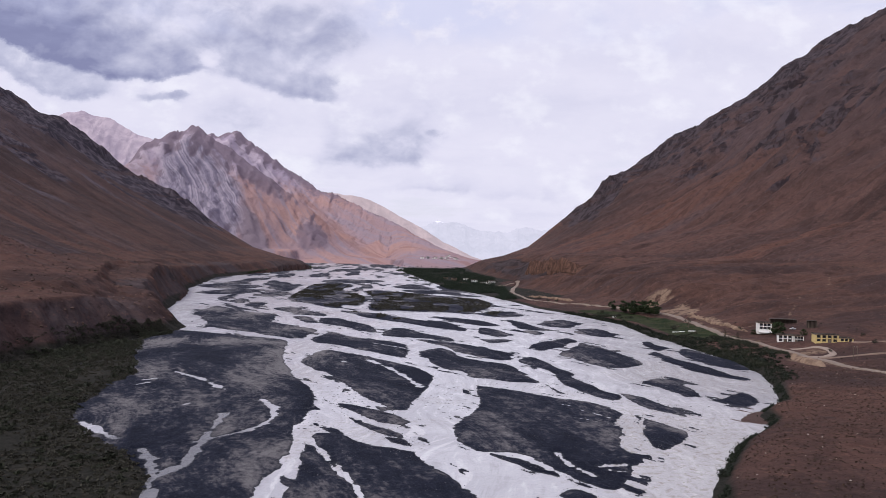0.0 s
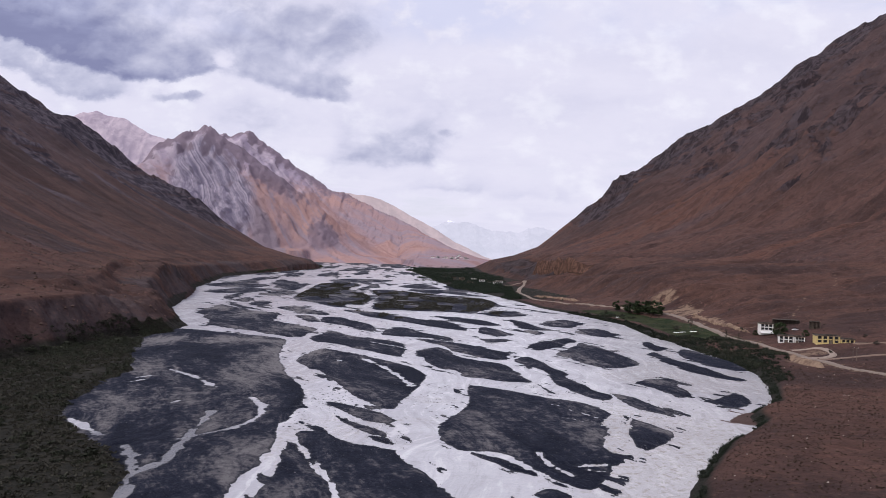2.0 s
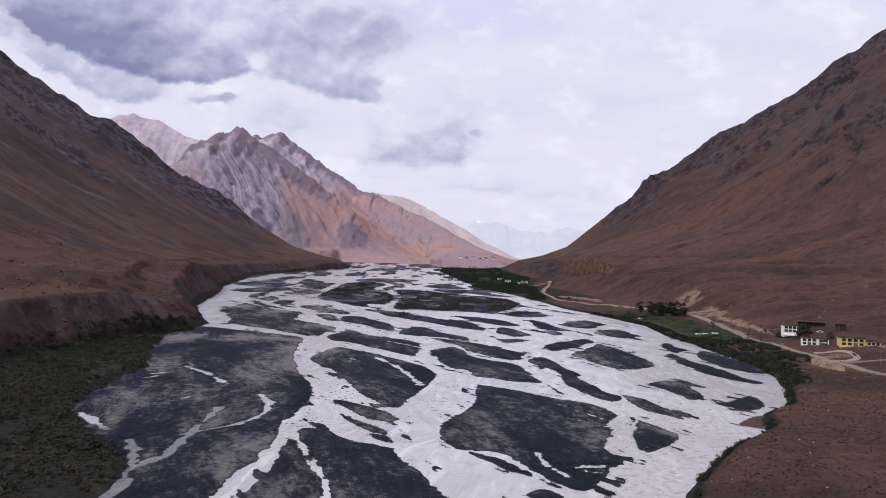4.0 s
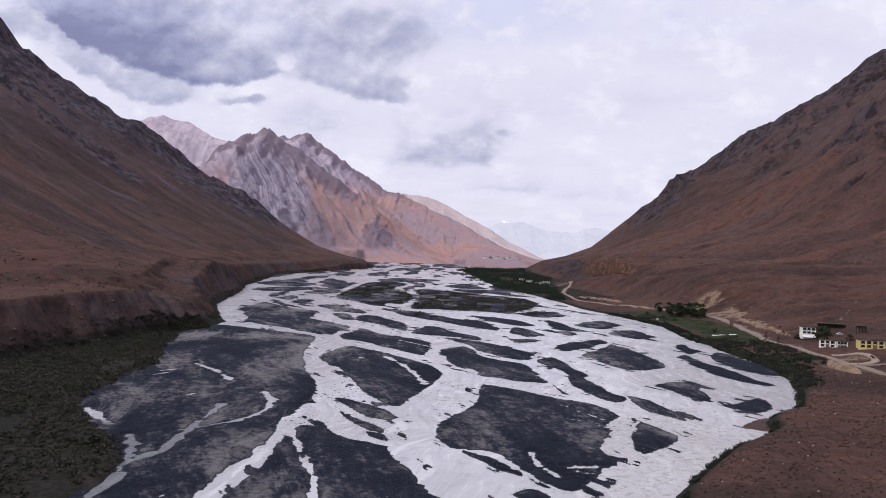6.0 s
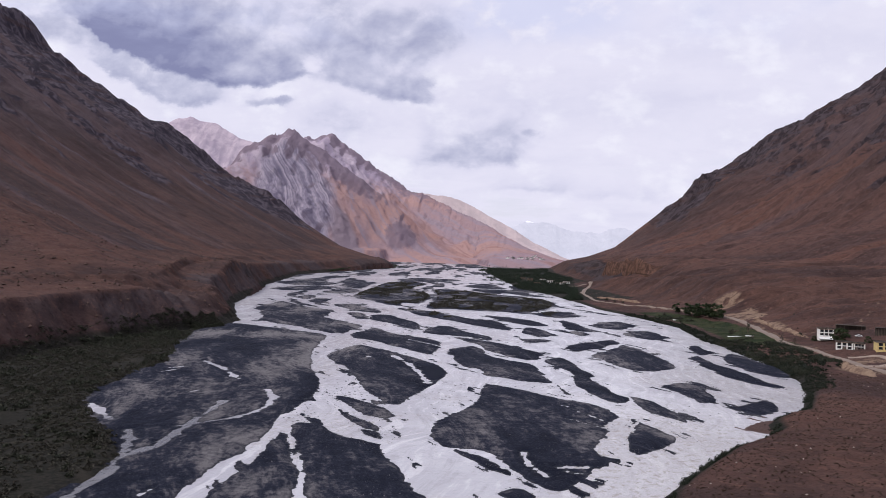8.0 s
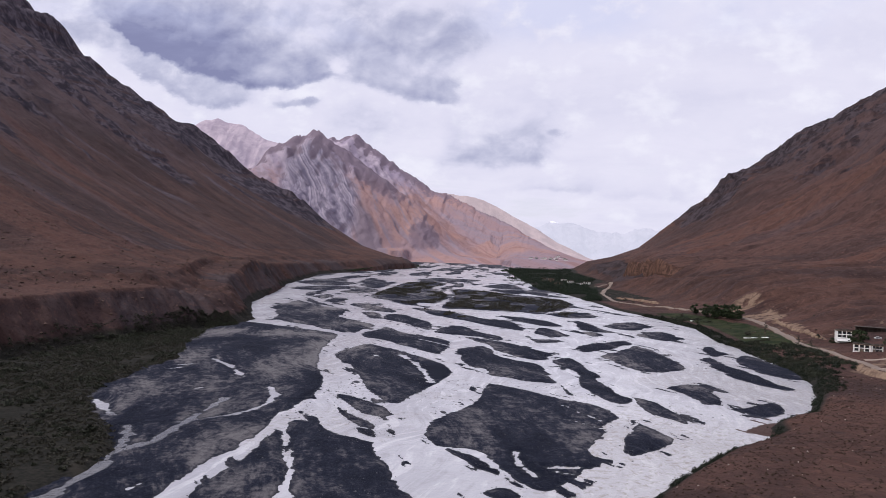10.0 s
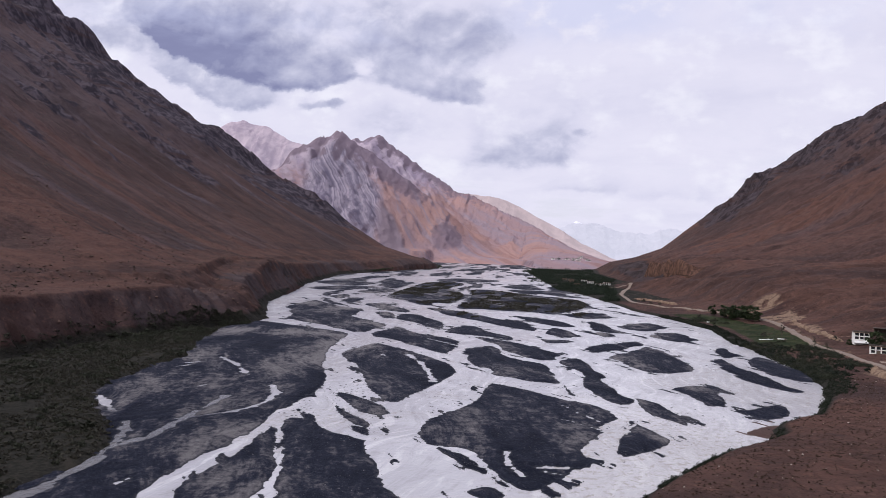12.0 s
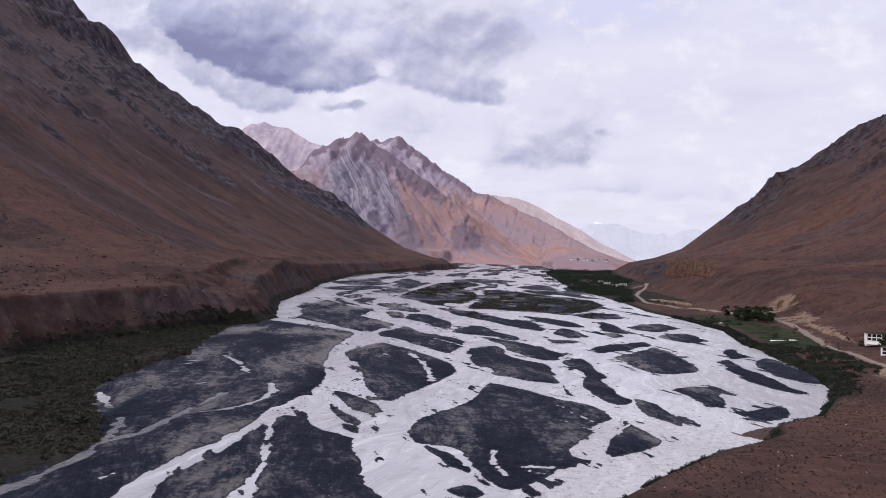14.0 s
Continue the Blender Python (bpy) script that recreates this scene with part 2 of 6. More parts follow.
    grass = g.span(g.math("ADD", attribute(g, "grass"), g.math("MULTIPLY", g.math("SUBTRACT", grain, 0.5), 0.5)), 0.35, 0.7)
    c = g.mix(grass, c, g.mix(g.span(g.noise(p, 0.09, 6.0, 0.7), 0.38, 0.62), (0.013, 0.021, 0.009), (0.036, 0.040, 0.019)))
    height = g.math("ADD", g.math("MULTIPLY", grain, 1.0), g.math("ADD", g.math("MULTIPLY", fine, 0.22), g.math("MULTIPLY", g.math("MULTIPLY", thread, 0.6), pitch)))
    finish(g, c, 0.95, height, 1.0, bump, specular=0.08)
    return m


MAT_RIGHT = slope_material("red_scree_right", (0.092, 0.049, 0.038), (0.053, 0.033, 0.029), (0.021, 0.016, 0.018), (0.075, 0.057, 0.060), shrubs=0.45, bump=4.0, rust=(0.104, 0.051, 0.036))
MAT_LEFT = slope_material("red_scree_left", (0.088, 0.050, 0.039), (0.054, 0.036, 0.033), (0.025, 0.021, 0.028), (0.108, 0.087, 0.096), shrubs=0.4, bump=4.0, rust=(0.104, 0.053, 0.039))
MAT_BANK = slope_material("brown_bank_earth", (0.086, 0.045, 0.033), (0.047, 0.028, 0.024), (0.026, 0.020, 0.020), (0.064, 0.050, 0.050), (0.004, 0.02, 0.01), 0.012, shrubs=0.35, bump=1.6, dot=0.42, rust=(0.096, 0.050, 0.037), rubble=(0.135, 0.086, 0.066))


def middle_material():
    """The far mountain: lilac crags above, folded blue-grey strata on its flank, ochre scree below; haze is put into
    these colours, paler and bluer.
    """
    m, g = material("folded_hazed_rock")
    p = position(g)
    z = g.xyz(p)[2]
    steep = g.xyz(g.node("ShaderNodeNewGeometry").outputs["Normal"])[2]
    warp = g.noise(p, 0.0022, 5.0, 0.6, 0.6)
    grain = g.noise(p, 0.020, 9.0, 0.70)
    stream = g.noise(g.join(g.math("ADD", g.math("MULTIPLY", g.xyz(p)[0], 0.009), g.math("MULTIPLY", g.xyz(p)[1], 0.0075)), g.math("MULTIPLY", z, 0.003), 0.0), 1.0, 9.0, 0.66, 0.3)
    c = g.mix(g.span(warp, 0.42, 0.60), (0.336, 0.235, 0.255), (0.409, 0.255, 0.237))
    c = g.mix(g.span(stream, 0.50, 0.58, 0.0, 0.75), c, (0.302, 0.246, 0.293))
    c = g.mix(g.span(stream, 0.46, 0.40, 0.0, 0.6), c, (0.286, 0.168, 0.155))
    high = g.span(g.math("ADD", z, g.math("MULTIPLY", g.math("SUBTRACT", grain, 0.5), 330.0)), 300.0, 470.0)
    c = g.mix(high, c, g.mix(g.span(stream, 0.42, 0.58), (0.358, 0.297, 0.375), (0.482, 0.403, 0.470)))
    bed = g.math("ADD", g.math("ADD", g.math("MULTIPLY", g.xyz(p)[0], 0.046), g.math("MULTIPLY", z, 0.030)), g.math("MULTIPLY", g.noise(p, 0.0030, 3.0, 0.5), 7.0))
    fold = g.noise(g.join(bed, 0.0, 0.0), 1.0, 4.0, 0.7)
    beds = g.mix(g.span(g.math("ADD", fold, g.math("MULTIPLY", g.math("SUBTRACT", grain, 0.5), 0.35)), 0.40, 0.62), (0.162, 0.143, 0.204), (0.403, 0.353, 0.420))
    c = g.mix(g.span(attribute(g, "scree"), 0.25, 0.7, 0.0, 0.85), c, (0.263, 0.218, 0.263))
    c = g.mix(g.span(attribute(g, "strata"), 0.25, 0.7, 0.0, 0.95), c, beds)
    crag = g.math("ADD", attribute(g, "rock"), g.span(g.math("ADD", steep, g.math("MULTIPLY", grain, 0.4)), 0.98, 0.72, 0.0, 0.6))
    c = g.mix(g.span(g.math("ADD", crag, g.math("MULTIPLY", g.math("SUBTRACT", grain, 0.5), 1.2)), 0.35, 0.75, 0.0, 0.8), c, (0.185, 0.140, 0.177))
    c = g.mix(g.span(grain, 0.54, 0.68, 0.0, 0.35), c, (0.21, 0.165, 0.182))
    finish(g, c, 0.95, g.math("ADD", grain, g.math("MULTIPLY", stream, 0.5)), 1.0, 22.0, specular=0.05)
    return m


MAT_MID = middle_material()


def gravel_material(name="dark_wet_gravel", warm=0.0):
    m, g = material(name)
    p = position(g)
    own = g.node("ShaderNodeObjectInfo").outputs["Random"]
    q = g.vec("ADD", p, g.join(g.math("MULTIPLY", own, 300.0), 0.0, 0.0))
    bend = g.node("ShaderNodeTexNoise", {"Vector": q, "Scale": 0.009, "Detail": 1.0, "Roughness": 0.4}).outputs["Color"]
    bx, by = g.xyz(bend)[:2]
    q = g.vec("ADD", q, g.join(g.math("MULTIPLY", g.math("SUBTRACT", bx, 0.5), 75.0), g.math("MULTIPLY", g.math("SUBTRACT", by, 0.5), 75.0), 0.0))
    across = g.node("ShaderNodeVectorMath", {0: q, 1: (0.92, 0.40, 0.0)}, operation="DOT_PRODUCT").outputs["Value"]
    down = g.node("ShaderNodeVectorMath", {0: q, 1: (0.40, -0.92, 0.0)}, operation="DOT_PRODUCT").outputs["Value"]
    flow = g.join(across, g.math("MULTIPLY", down, 0.34), 0.0)
    wide = g.noise(flow, 0.034, 7.0, 0.62, 0.3)
    broken = g.noise(p, 0.12, 8.0, 0.74)
    thin = g.join(across, g.math("MULTIPLY", down, 0.24), 0.0)
    streak = g.noise(thin, 0.17, 8.0, 0.66, 0.1)
    vein = g.noise(thin, 0.75, 6.0, 0.66, 0.1)
    grain = g.noise(p, 1.6, 7.0, 0.78)
    pebble = g.noise(p, 0.55, 5.0, 0.70)
    ash = None
    for x0, y0, rx, ry, w in ((-128, 402, 42, 26, 1.0), (-92, 372, 26, 34, 0.6), (-58, 170, 15, 13, 0.5), (-34, 160, 10, 16, 0.4), (-100, 255, 22, 18, 0.35), (-70, 318, 16, 24, 0.4), (-78, 470, 50, 30, 0.5), (-150, 560, 60, 70, 0.6)):
        d = g.node("ShaderNodeVectorMath", {0: g.vec("MULTIPLY", g.vec("SUBTRACT", p, (x0, y0, 0)), (1 / rx, 1 / ry, 0.0))}, operation="LENGTH").outputs["Value"]
        d = g.math("MULTIPLY", g.span(d, 1.5, 0.3), w)
        ash = d if ash is None else g.math("MAXIMUM", ash, d)
    dry = g.math("ADD", g.math("MULTIPLY", g.math("SUBTRACT", wide, 0.5), 2.1), g.math("MULTIPLY", g.math("SUBTRACT", streak, 0.5), 1.15))
    dry = g.math("ADD", dry, g.math("MULTIPLY", g.math("SUBTRACT", broken, 0.5), 0.95))
    dry = g.math("ADD", dry, g.math("ADD", g.math("MULTIPLY", g.math("SUBTRACT", vein, 0.5), 0.7), g.math("MULTIPLY", ash, 0.30)))
    dry = g.math("ADD", dry, g.math("ADD", g.math("MULTIPLY", g.math("SUBTRACT", pebble, 0.5), 0.9), g.math("MULTIPLY", g.math("SUBTRACT", own, 0.5), 0.10)))
    # tone raised farther up the river, from y 360 to 620
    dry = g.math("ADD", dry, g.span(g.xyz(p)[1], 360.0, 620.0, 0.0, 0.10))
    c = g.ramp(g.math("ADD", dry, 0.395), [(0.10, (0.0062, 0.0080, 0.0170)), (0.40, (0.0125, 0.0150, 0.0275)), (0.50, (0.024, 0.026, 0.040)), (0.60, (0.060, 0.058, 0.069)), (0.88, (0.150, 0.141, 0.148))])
    c = g.mix(g.span(grain, 0.56, 0.66, 0.0, 0.55), c, (0.110, 0.108, 0.122))
    c = g.mix(g.span(grain, 0.45, 0.34, 0.0, 0.5), c, (0.010, 0.011, 0.016))
    damp = g.span(g.xyz(p)[2], 0.20, 0.02, 0.0, 0.9)
    c = g.mix(damp, c, (0.011, 0.0125, 0.020))
    if warm:
        c = g.mix(warm, c, g.mix(grain, (0.060, 0.038, 0.033), (0.115, 0.072, 0.062)))
    finish(g, c, g.math("SUBTRACT", 0.9, g.math("MULTIPLY", damp, 0.4)), grain, 0.8, 0.5, specular=0.10)
    return m


MAT_GRAVEL = gravel_material()
MAT_SANDBAR = gravel_material("brown_sandy_gravel", 0.85)


def water_material():
    m, g = material("milky_glacial_water")
    p = position(g)
    ripple = g.noise(stretched(g, p, 0.70, 0.62, 0.0), 1.0, 4.0, 0.60, 0.5)
    chop = g.noise(stretched(g, p, 0.13, 0.11, 0.0), 1.0, 4.0, 0.6, 1.0)
    murk = g.noise(stretched(g, p, 0.02, 0.012, 0.0), 1.0, 5.0, 0.6, 1.0)
    c = g.mix(g.span(murk, 0.38, 0.66), (0.375, 0.370, 0.400), (0.475, 0.470, 0.500))
    lead = g.node("ShaderNodeTexNoise", {"Vector": p, "Scale": 0.010, "Detail": 2.0, "Roughness": 0.5}).outputs["Color"]
    lx, ly = g.xyz(lead)[:2]
    bent = g.vec("ADD", p, g.join(g.math("MULTIPLY", g.math("SUBTRACT", lx, 0.5), 80.0), g.math("MULTIPLY", g.math("SUBTRACT", ly, 0.5), 80.0), 0.0))
    current = g.noise(stretched(g, bent, 0.22, 0.045, 0.0), 1.0, 6.0, 0.66, 0.3)
    c = g.mix(g.span(current, 0.52, 0.66, 0.0, 0.55), c, (0.29, 0.285, 0.305))
    c = g.mix(g.span(current, 0.48, 0.36, 0.0, 0.55), c, (0.60, 0.59, 0.61))
    # the clearer brook beside the scrub, the cliff's dull reflection put into its colour
    d = g.node("ShaderNodeVectorMath", {0: g.vec("MULTIPLY", g.vec("SUBTRACT", p, (-80, 165, 0)), (0.040, 0.0105, 0.0))}, operation="LENGTH").outputs["Value"]
    c = g.mix(g.span(d, 1.15, 0.75, 0.0, 0.85), c, (0.050, 0.050, 0.056))
    rapid = g.span(g.noise(stretched(g, p, 0.012, 0.010, 0.0), 1.0, 4.0, 0.6, 0.8), 0.48, 0.64, 0.0, 0.6)
    d = g.node("ShaderNodeVectorMath", {0: g.vec("MULTIPLY", g.vec("SUBTRACT", p, (70, 185, 0)), (0.026, 0.0125, 0.0))}, operation="LENGTH").outputs["Value"]
    rapid = g.math("MAXIMUM", rapid, g.span(d, 1.3, 0.5))
    near = g.noise(g.vec("ADD", stretched(g, p, 0.42, 0.36, 0.0), (3.0, 0.0, 0.0)), 1.0, 6.0, 0.74, 0.3)
    c = g.mix(g.math("MULTIPLY", g.span(near, 0.50, 0.62, 0.0, 0.9), g.math("ADD", g.math("MULTIPLY", rapid, 0.9), 0.10)), c, (0.26, 0.235, 0.21))
    c = g.mix(g.math("MULTIPLY", rapid, 0.35), c, (0.40, 0.375, 0.365))
    c = g.mix(g.math("MULTIPLY", g.span(ripple, 0.58, 0.74, 0.0, 0.4), rapid), c, (0.64, 0.62, 0.61))
    height = g.math("ADD", g.math("MULTIPLY", ripple, 0.6), g.math("ADD", chop, g.math("MULTIPLY", near, g.math("ADD", 0.15, rapid))))
    finish(g, c, 0.22, height, 0.32, 0.6, specular=0.5)
    return m


MAT_WATER = water_material()


def plain(name, colour, rough=0.8, vary=0.25, scale=1.0, bump=0.3, specular=0.3):
    """Matt surface whose colour drifts a little and differs from piece to piece."""
    m, g = material(name)
    p = position(g)
    n = g.noise(p, scale, 6.0, 0.65)
    fine = g.noise(p, scale * 9.0, 4.0, 0.7)
    own = g.node("ShaderNodeObjectInfo").outputs["Random"]
    isle = g.node("ShaderNodeNewGeometry").outputs["Random Per Island"]
    k = g.math("ADD", g.math("MULTIPLY", g.math("ADD", own, isle), 0.5), g.math("SUBTRACT", n, 0.5))
    lo, hi = tuple(v * (1 - vary) for v in colour), tuple(min(1.0, v * (1 + vary)) for v in colour)
    c = g.mix(g.span(k, 0.1, 0.9), lo, hi)
    c = g.mix(g.span(fine, 0.5, 0.75, 0.0, vary), c, lo)
    finish(g, c, rough, fine, bump, 0.05, specular=specular)
    return m


# ---------------------------------------------------------------- noise for shapes
TABLE = np.random.RandomState(7).rand(256, 256)


def value_noise(x, y):
    xi, yi = np.floor(x).astype(int), np.floor(y).astype(int)
    fx, fy = x - xi, y - yi
    fx, fy = fx * fx * fx * (fx * (fx * 6 - 15) + 10), fy * fy * fy * (fy * (fy * 6 - 15) + 10)
    a, b = TABLE[xi & 255, yi & 255], TABLE[(xi + 1) & 255, yi & 255]
    c, d = TABLE[xi & 255, (yi + 1) & 255], TABLE[(xi + 1) & 255, (yi + 1) & 255]
    return (a * (1 - fx) + b * fx) * (1 - fy) + (c * (1 - fx) + d * fx) * fy


def fbm(x, y, octaves=5, gain=0.5):
    """Cloudy noise of about -1 to 1."""
    total, amp, norm = 0.0, 1.0, 0.0
    for k in range(octaves):
        total = total + amp * (value_noise(x * 2 ** k + 17.3 * k, y * 2 ** k + 9.1 * k) * 2 - 1)
        norm += amp
        amp *= gain
    return total / norm


def ridged(x, y, octaves=5, gain=0.5):
    """Sharp-crested noise, 0 to 1."""
    total, amp, norm = 0.0, 1.0, 0.0
    for k in range(octaves):
        total = total + amp * (1 - np.abs(value_noise(x * 2 ** k + 31.7 * k, y * 2 ** k + 5.3 * k) * 2 - 1))
        norm += amp
        amp *= gain
    return total / norm


def smooth(a, b, v):
    t = np.clip((v - a) / (b - a), 0, 1)
    return t * t * (3 - 2 * t)


# ---------------------------------------------------------------- the lie of the land
def along(y, ys, xs):
    return np.interp(y, ys, xs)


def right_bank(y):
    return along(y, [-600, 120, 145, 166, 192, 205, 218, 230, 242, 253, 262, 295, 331, 365, 442, 476, 561, 631, 717, 811, 965, 1039, 1920, 4800],
                 [20, 45, 54, 62, 77, 86, 97, 107, 109, 116, 127, 141, 153, 157, 152, 147, 148, 130, 98, 84, 49, 18, -93, -150])


def left_cliff(y):
    return along(y, [-600, 250, 340, 395, 440, 479, 615, 885, 1271, 1477, 1979, 2250, 2626, 3200, 4800], [-190, -196, -199, -187, -172, -177, -240, -321, -404, -398, -355, -400, -500, -720, -900])


def left_flat(y):
    return along(y, [-600, 120, 134, 151, 167, 185, 200, 216, 239, 300, 350, 408, 440, 450], [-84, -68, -68, -68.5, -72, -85, -101, -115, -125, -132, -154, -174, -180, -1000])


RIGHT_D = [-4, 0, 6, 15, 40, 55, 65, 85, 115, 150, 175, 200, 290, 420, 540, 700, 950, 1600]
RIGHT_Y = [150, 330, 480, 740, 1200, 1500, 2000]
RIGHT_Z = [[-1.3, -0.6, 3.5, 5.5, 6.8, 7.4, 8, 9, 10.5, 13, 15.5, 18, 30, 70, 140, 260, 450, 900],
           [-1.3, -0.6, 3, 4, 4.4, 5.4, 6.5, 9, 13, 17.5, 21.8, 26, 45, 95, 165, 280, 470, 900],
           [-1.3, -0.6, 1.5, 2.2, 4.3, 7.2, 9.5, 13, 16.5, 20, 24.5, 29, 50, 100, 170, 285, 470, 900],
           [-1.3, -0.6, 1.2, 1.6, 2.5, 4, 6, 12, 36, 42, 44.0, 46, 54, 100, 185, 300, 480, 920],
           [-1.3, -0.6, 1.2, 1.6, 2, 2.3, 2.6, 3.2, 6, 8, 34, 49, 63, 105, 180, 290, 490, 930],
           [-1.3, -0.6, 1, 1.5, 2, 2.2, 2.4, 2.6, 2.8, 3.2, 12, 28, 62, 98, 160, 240, 430, 900],
           [-1.3, -0.6, 1, 1.5, 2, 2.1, 2.2, 2.3, 2.4, 2.6, 3.0, 3.5, 30, 85, 170, 270, 450, 900]]
LEFT_D = [-4, 0, 9, 18, 23, 45, 54, 60, 75, 110, 160, 220, 350, 600, 900, 1300, 2200]
LEFT_Y = [405, 438, 500, 575, 880, 1300, 2050]
LEFT_Z = [[-1.3, 1, 10, 20, 26, 29, 30, 31, 33, 41, 52, 75, 140, 300, 490, 770, 1300], [-1.3, 0.5, 8, 15.5, 16.5, 18.5, 27, 31, 33, 43, 57, 80, 145, 305, 495, 775, 1300],
          [-1.3, 0, 8, 16.5, 17.5, 19.5, 28, 33, 34, 45, 62, 88, 155, 312, 497, 778, 1300], [-1.3, 0, 7, 16, 23, 26, 29, 36, 38, 48, 68, 95, 165, 320, 500, 780, 1300],
          [-1.3, 0, 9, 22, 30, 32, 33, 36, 37, 45, 60, 85, 150, 310, 500, 780, 1300], [-1.3, 0, 7, 15, 20, 24, 27, 30, 33, 44, 70, 100, 165, 320, 510, 780, 1300],
          [-1.3, 0, 7, 15, 20, 24, 27, 30, 32, 40, 52, 75, 145, 300, 480, 760, 1300]]


def table(d, y, ds, ys, zs):
    """Height by the distance from the foot, from cross sections that blend along the valley."""
    z = np.array([np.interp(d, ds, row) for row in zs])
    k = np.clip(np.interp(y, ys, range(len(ys))), 0, len(ys) - 1.001)
    i = np.floor(k).astype(int)
    f = k - i
    cols = np.arange(d.size)
    z = z.reshape(len(zs), -1)
    return (z[i.ravel(), cols] * (1 - f.ravel()) + z[i.ravel() + 1, cols] * f.ravel()).reshape(d.shape)


def right_crest(x):
    xs = [-60, 60, 100, 130, 200, 275, 372, 470, 537, 614, 722, 795, 900, 1030, 1129, 1228, 1307, 1426, 1562, 2100]
    return (np.interp(x, xs, [2300, 2300, 2300, 2000, 2030, 2050, 2080, 2150, 2250, 2300, 2350, 2400, 2420, 2450, 2450, 2450, 2450, 2450, 2450, 2450]),
            np.interp(x, xs, [0, 0, 8, 35, 50, 78, 156, 233, 297, 342, 397, 471, 522, 605, 668, 751, 793, 883, 937, 1150]))


def left_crest(x):
    xs = [-2600, -1900, -1710, -1652, -1554, -1520, -1352, -1265, -1160, -1090, -1012, -982, -902, -795, -686, -605, -537, -430, -380, -345]
    return (np.interp(x, xs, [2000, 2000, 2000, 2000, 2000, 2050, 2100, 2100, 2100, 2100, 2100, 2150, 2150, 2150, 2090, 2050, 2050, 1980, 1950, 1950]),
            np.interp(x, xs, [1300, 960, 855, 776, 757, 680, 551, 498, 436, 396, 341, 306, 269, 214, 143, 98, 58, 32, 25, 4]))


def shaped(base, y, yc, zc, reach, drop):
    """A mountainside that climbs to its skyline and falls away behind it."""
    before = base + (zc - base) * np.exp(-((yc - y) / reach) ** 2)
    behind = zc - (y - yc) * drop
    return np.where(y < yc, before, behind)


def mid_ridges(x, y):
    """Two ridges of the mountain that closes the reach: height, crags, folded strata."""
    xa = [-2700, -2000, -1346, -1269, -1223, -1185, -1163, -1128, -1095, -1000, -800, -600, -450, -200]
    za = np.interp(x, xa, [150, 250, 405, 542, 578, 592, 622, 625, 590, 540, 400, 250, 120, 0])
    ya = np.interp(x, [-1346, -1163, -900], [3000, 3280, 3300])
    xb = [-2000, -1420, -1333, -1260, -1193, -1140, -1103, -1013, -930, -830, -680, -583, -443, -241, -115, 23, 126, 300]
    zb = np.interp(x, xb, [400, 560, 703, 705, 712, 726, 683, 639, 569, 493, 403, 373, 312, 221, 147, 76, 38, 0])
    yb = np.interp(x, [-1300, -830, -583, -241, -115, 23, 126], [4000, 4000, 3900, 3600, 3400, 3000, 2800])
    out, rock = np.full(x.shape, -50.0), np.zeros(x.shape)
    jag = fbm(x / 45, y * 0 + 1.7, 4, 0.6)
    for zc, yc, foot in ((za, ya, np.interp(x, [-1100, -850, -600], [2250, 2480, 2900])), (zb, yb, np.interp(x, [-1100, -800, -500, -220, -110, 100, 200], [2250, 2700, 3150, 3100, 2500, 2450, 2500]))):
        zc = zc + jag * np.clip(zc * 0.045, 0, 24)
        t = np.clip((y - foot) / (yc - foot), -0.2, 1)
        u = np.clip(t, 0, 1)
        face = 25 + (zc - 25) * (0.62 * t + 0.38 * t * np.abs(t))
        gully = ridged((x + 0.8 * y) / 260 + fbm(x / 500, y / 500, 3) * 0.8, (y - 0.8 * x) / 1000, 6, 0.58) - 0.60
        fine = ridged((x + 0.75 * y) / 75, (y - 0.8 * x) / 300, 5, 0.58) - 0.6
        face = face + (gully * 0.32 * zc + fine * 0.085 * zc) * np.sin(u * math.pi) ** 0.6
        face = np.where(y < foot, 25 - (foot - y) * 0.3, face)
        out = np.maximum(out, np.where(y < yc, face, zc - (y - yc) * 0.8))
        rock = np.maximum(rock, np.exp(-((yc - y) / 120) ** 2) * smooth(200, 450, zc))
    knob = np.exp(-((x + 545) / 62) ** 2 - ((y - 3085) / 130) ** 2)
    out = out + knob * (18 + 40 * (ridged(x / 40, y / 40, 4) - 0.45))
    strata = np.exp(-(((x + 1000 + (y - 2900) * 0.25) / 190) ** 4) - ((y - 2850) / 360) ** 4) + 0.25 * fbm(x / 150, y / 150, 4)
    return out, np.clip(rock * 0.9 + knob * 1.6, 0, 1), np.clip(strata, 0, 1)


ROAD = [(196, 240), (199, 285), (198, 315), (197, 340), (196.5, 378), (192.5, 420), (190.5, 450), (191, 480), (194, 516), (198.5, 552), (199, 580), (193.5, 614), (181, 650), (166, 688), (152, 714), (131, 762), (109, 816), (105, 900), (103, 960)]
FOOTPATH = [(240, 470), (252, 495), (267, 519), (285, 544), (291, 556), (305, 568), (322, 580), (343, 603), (352, 622), (366, 646)]
FOOTPATH_FORK = [(303, 566), (298, 549), (304, 530), (320, 512)]


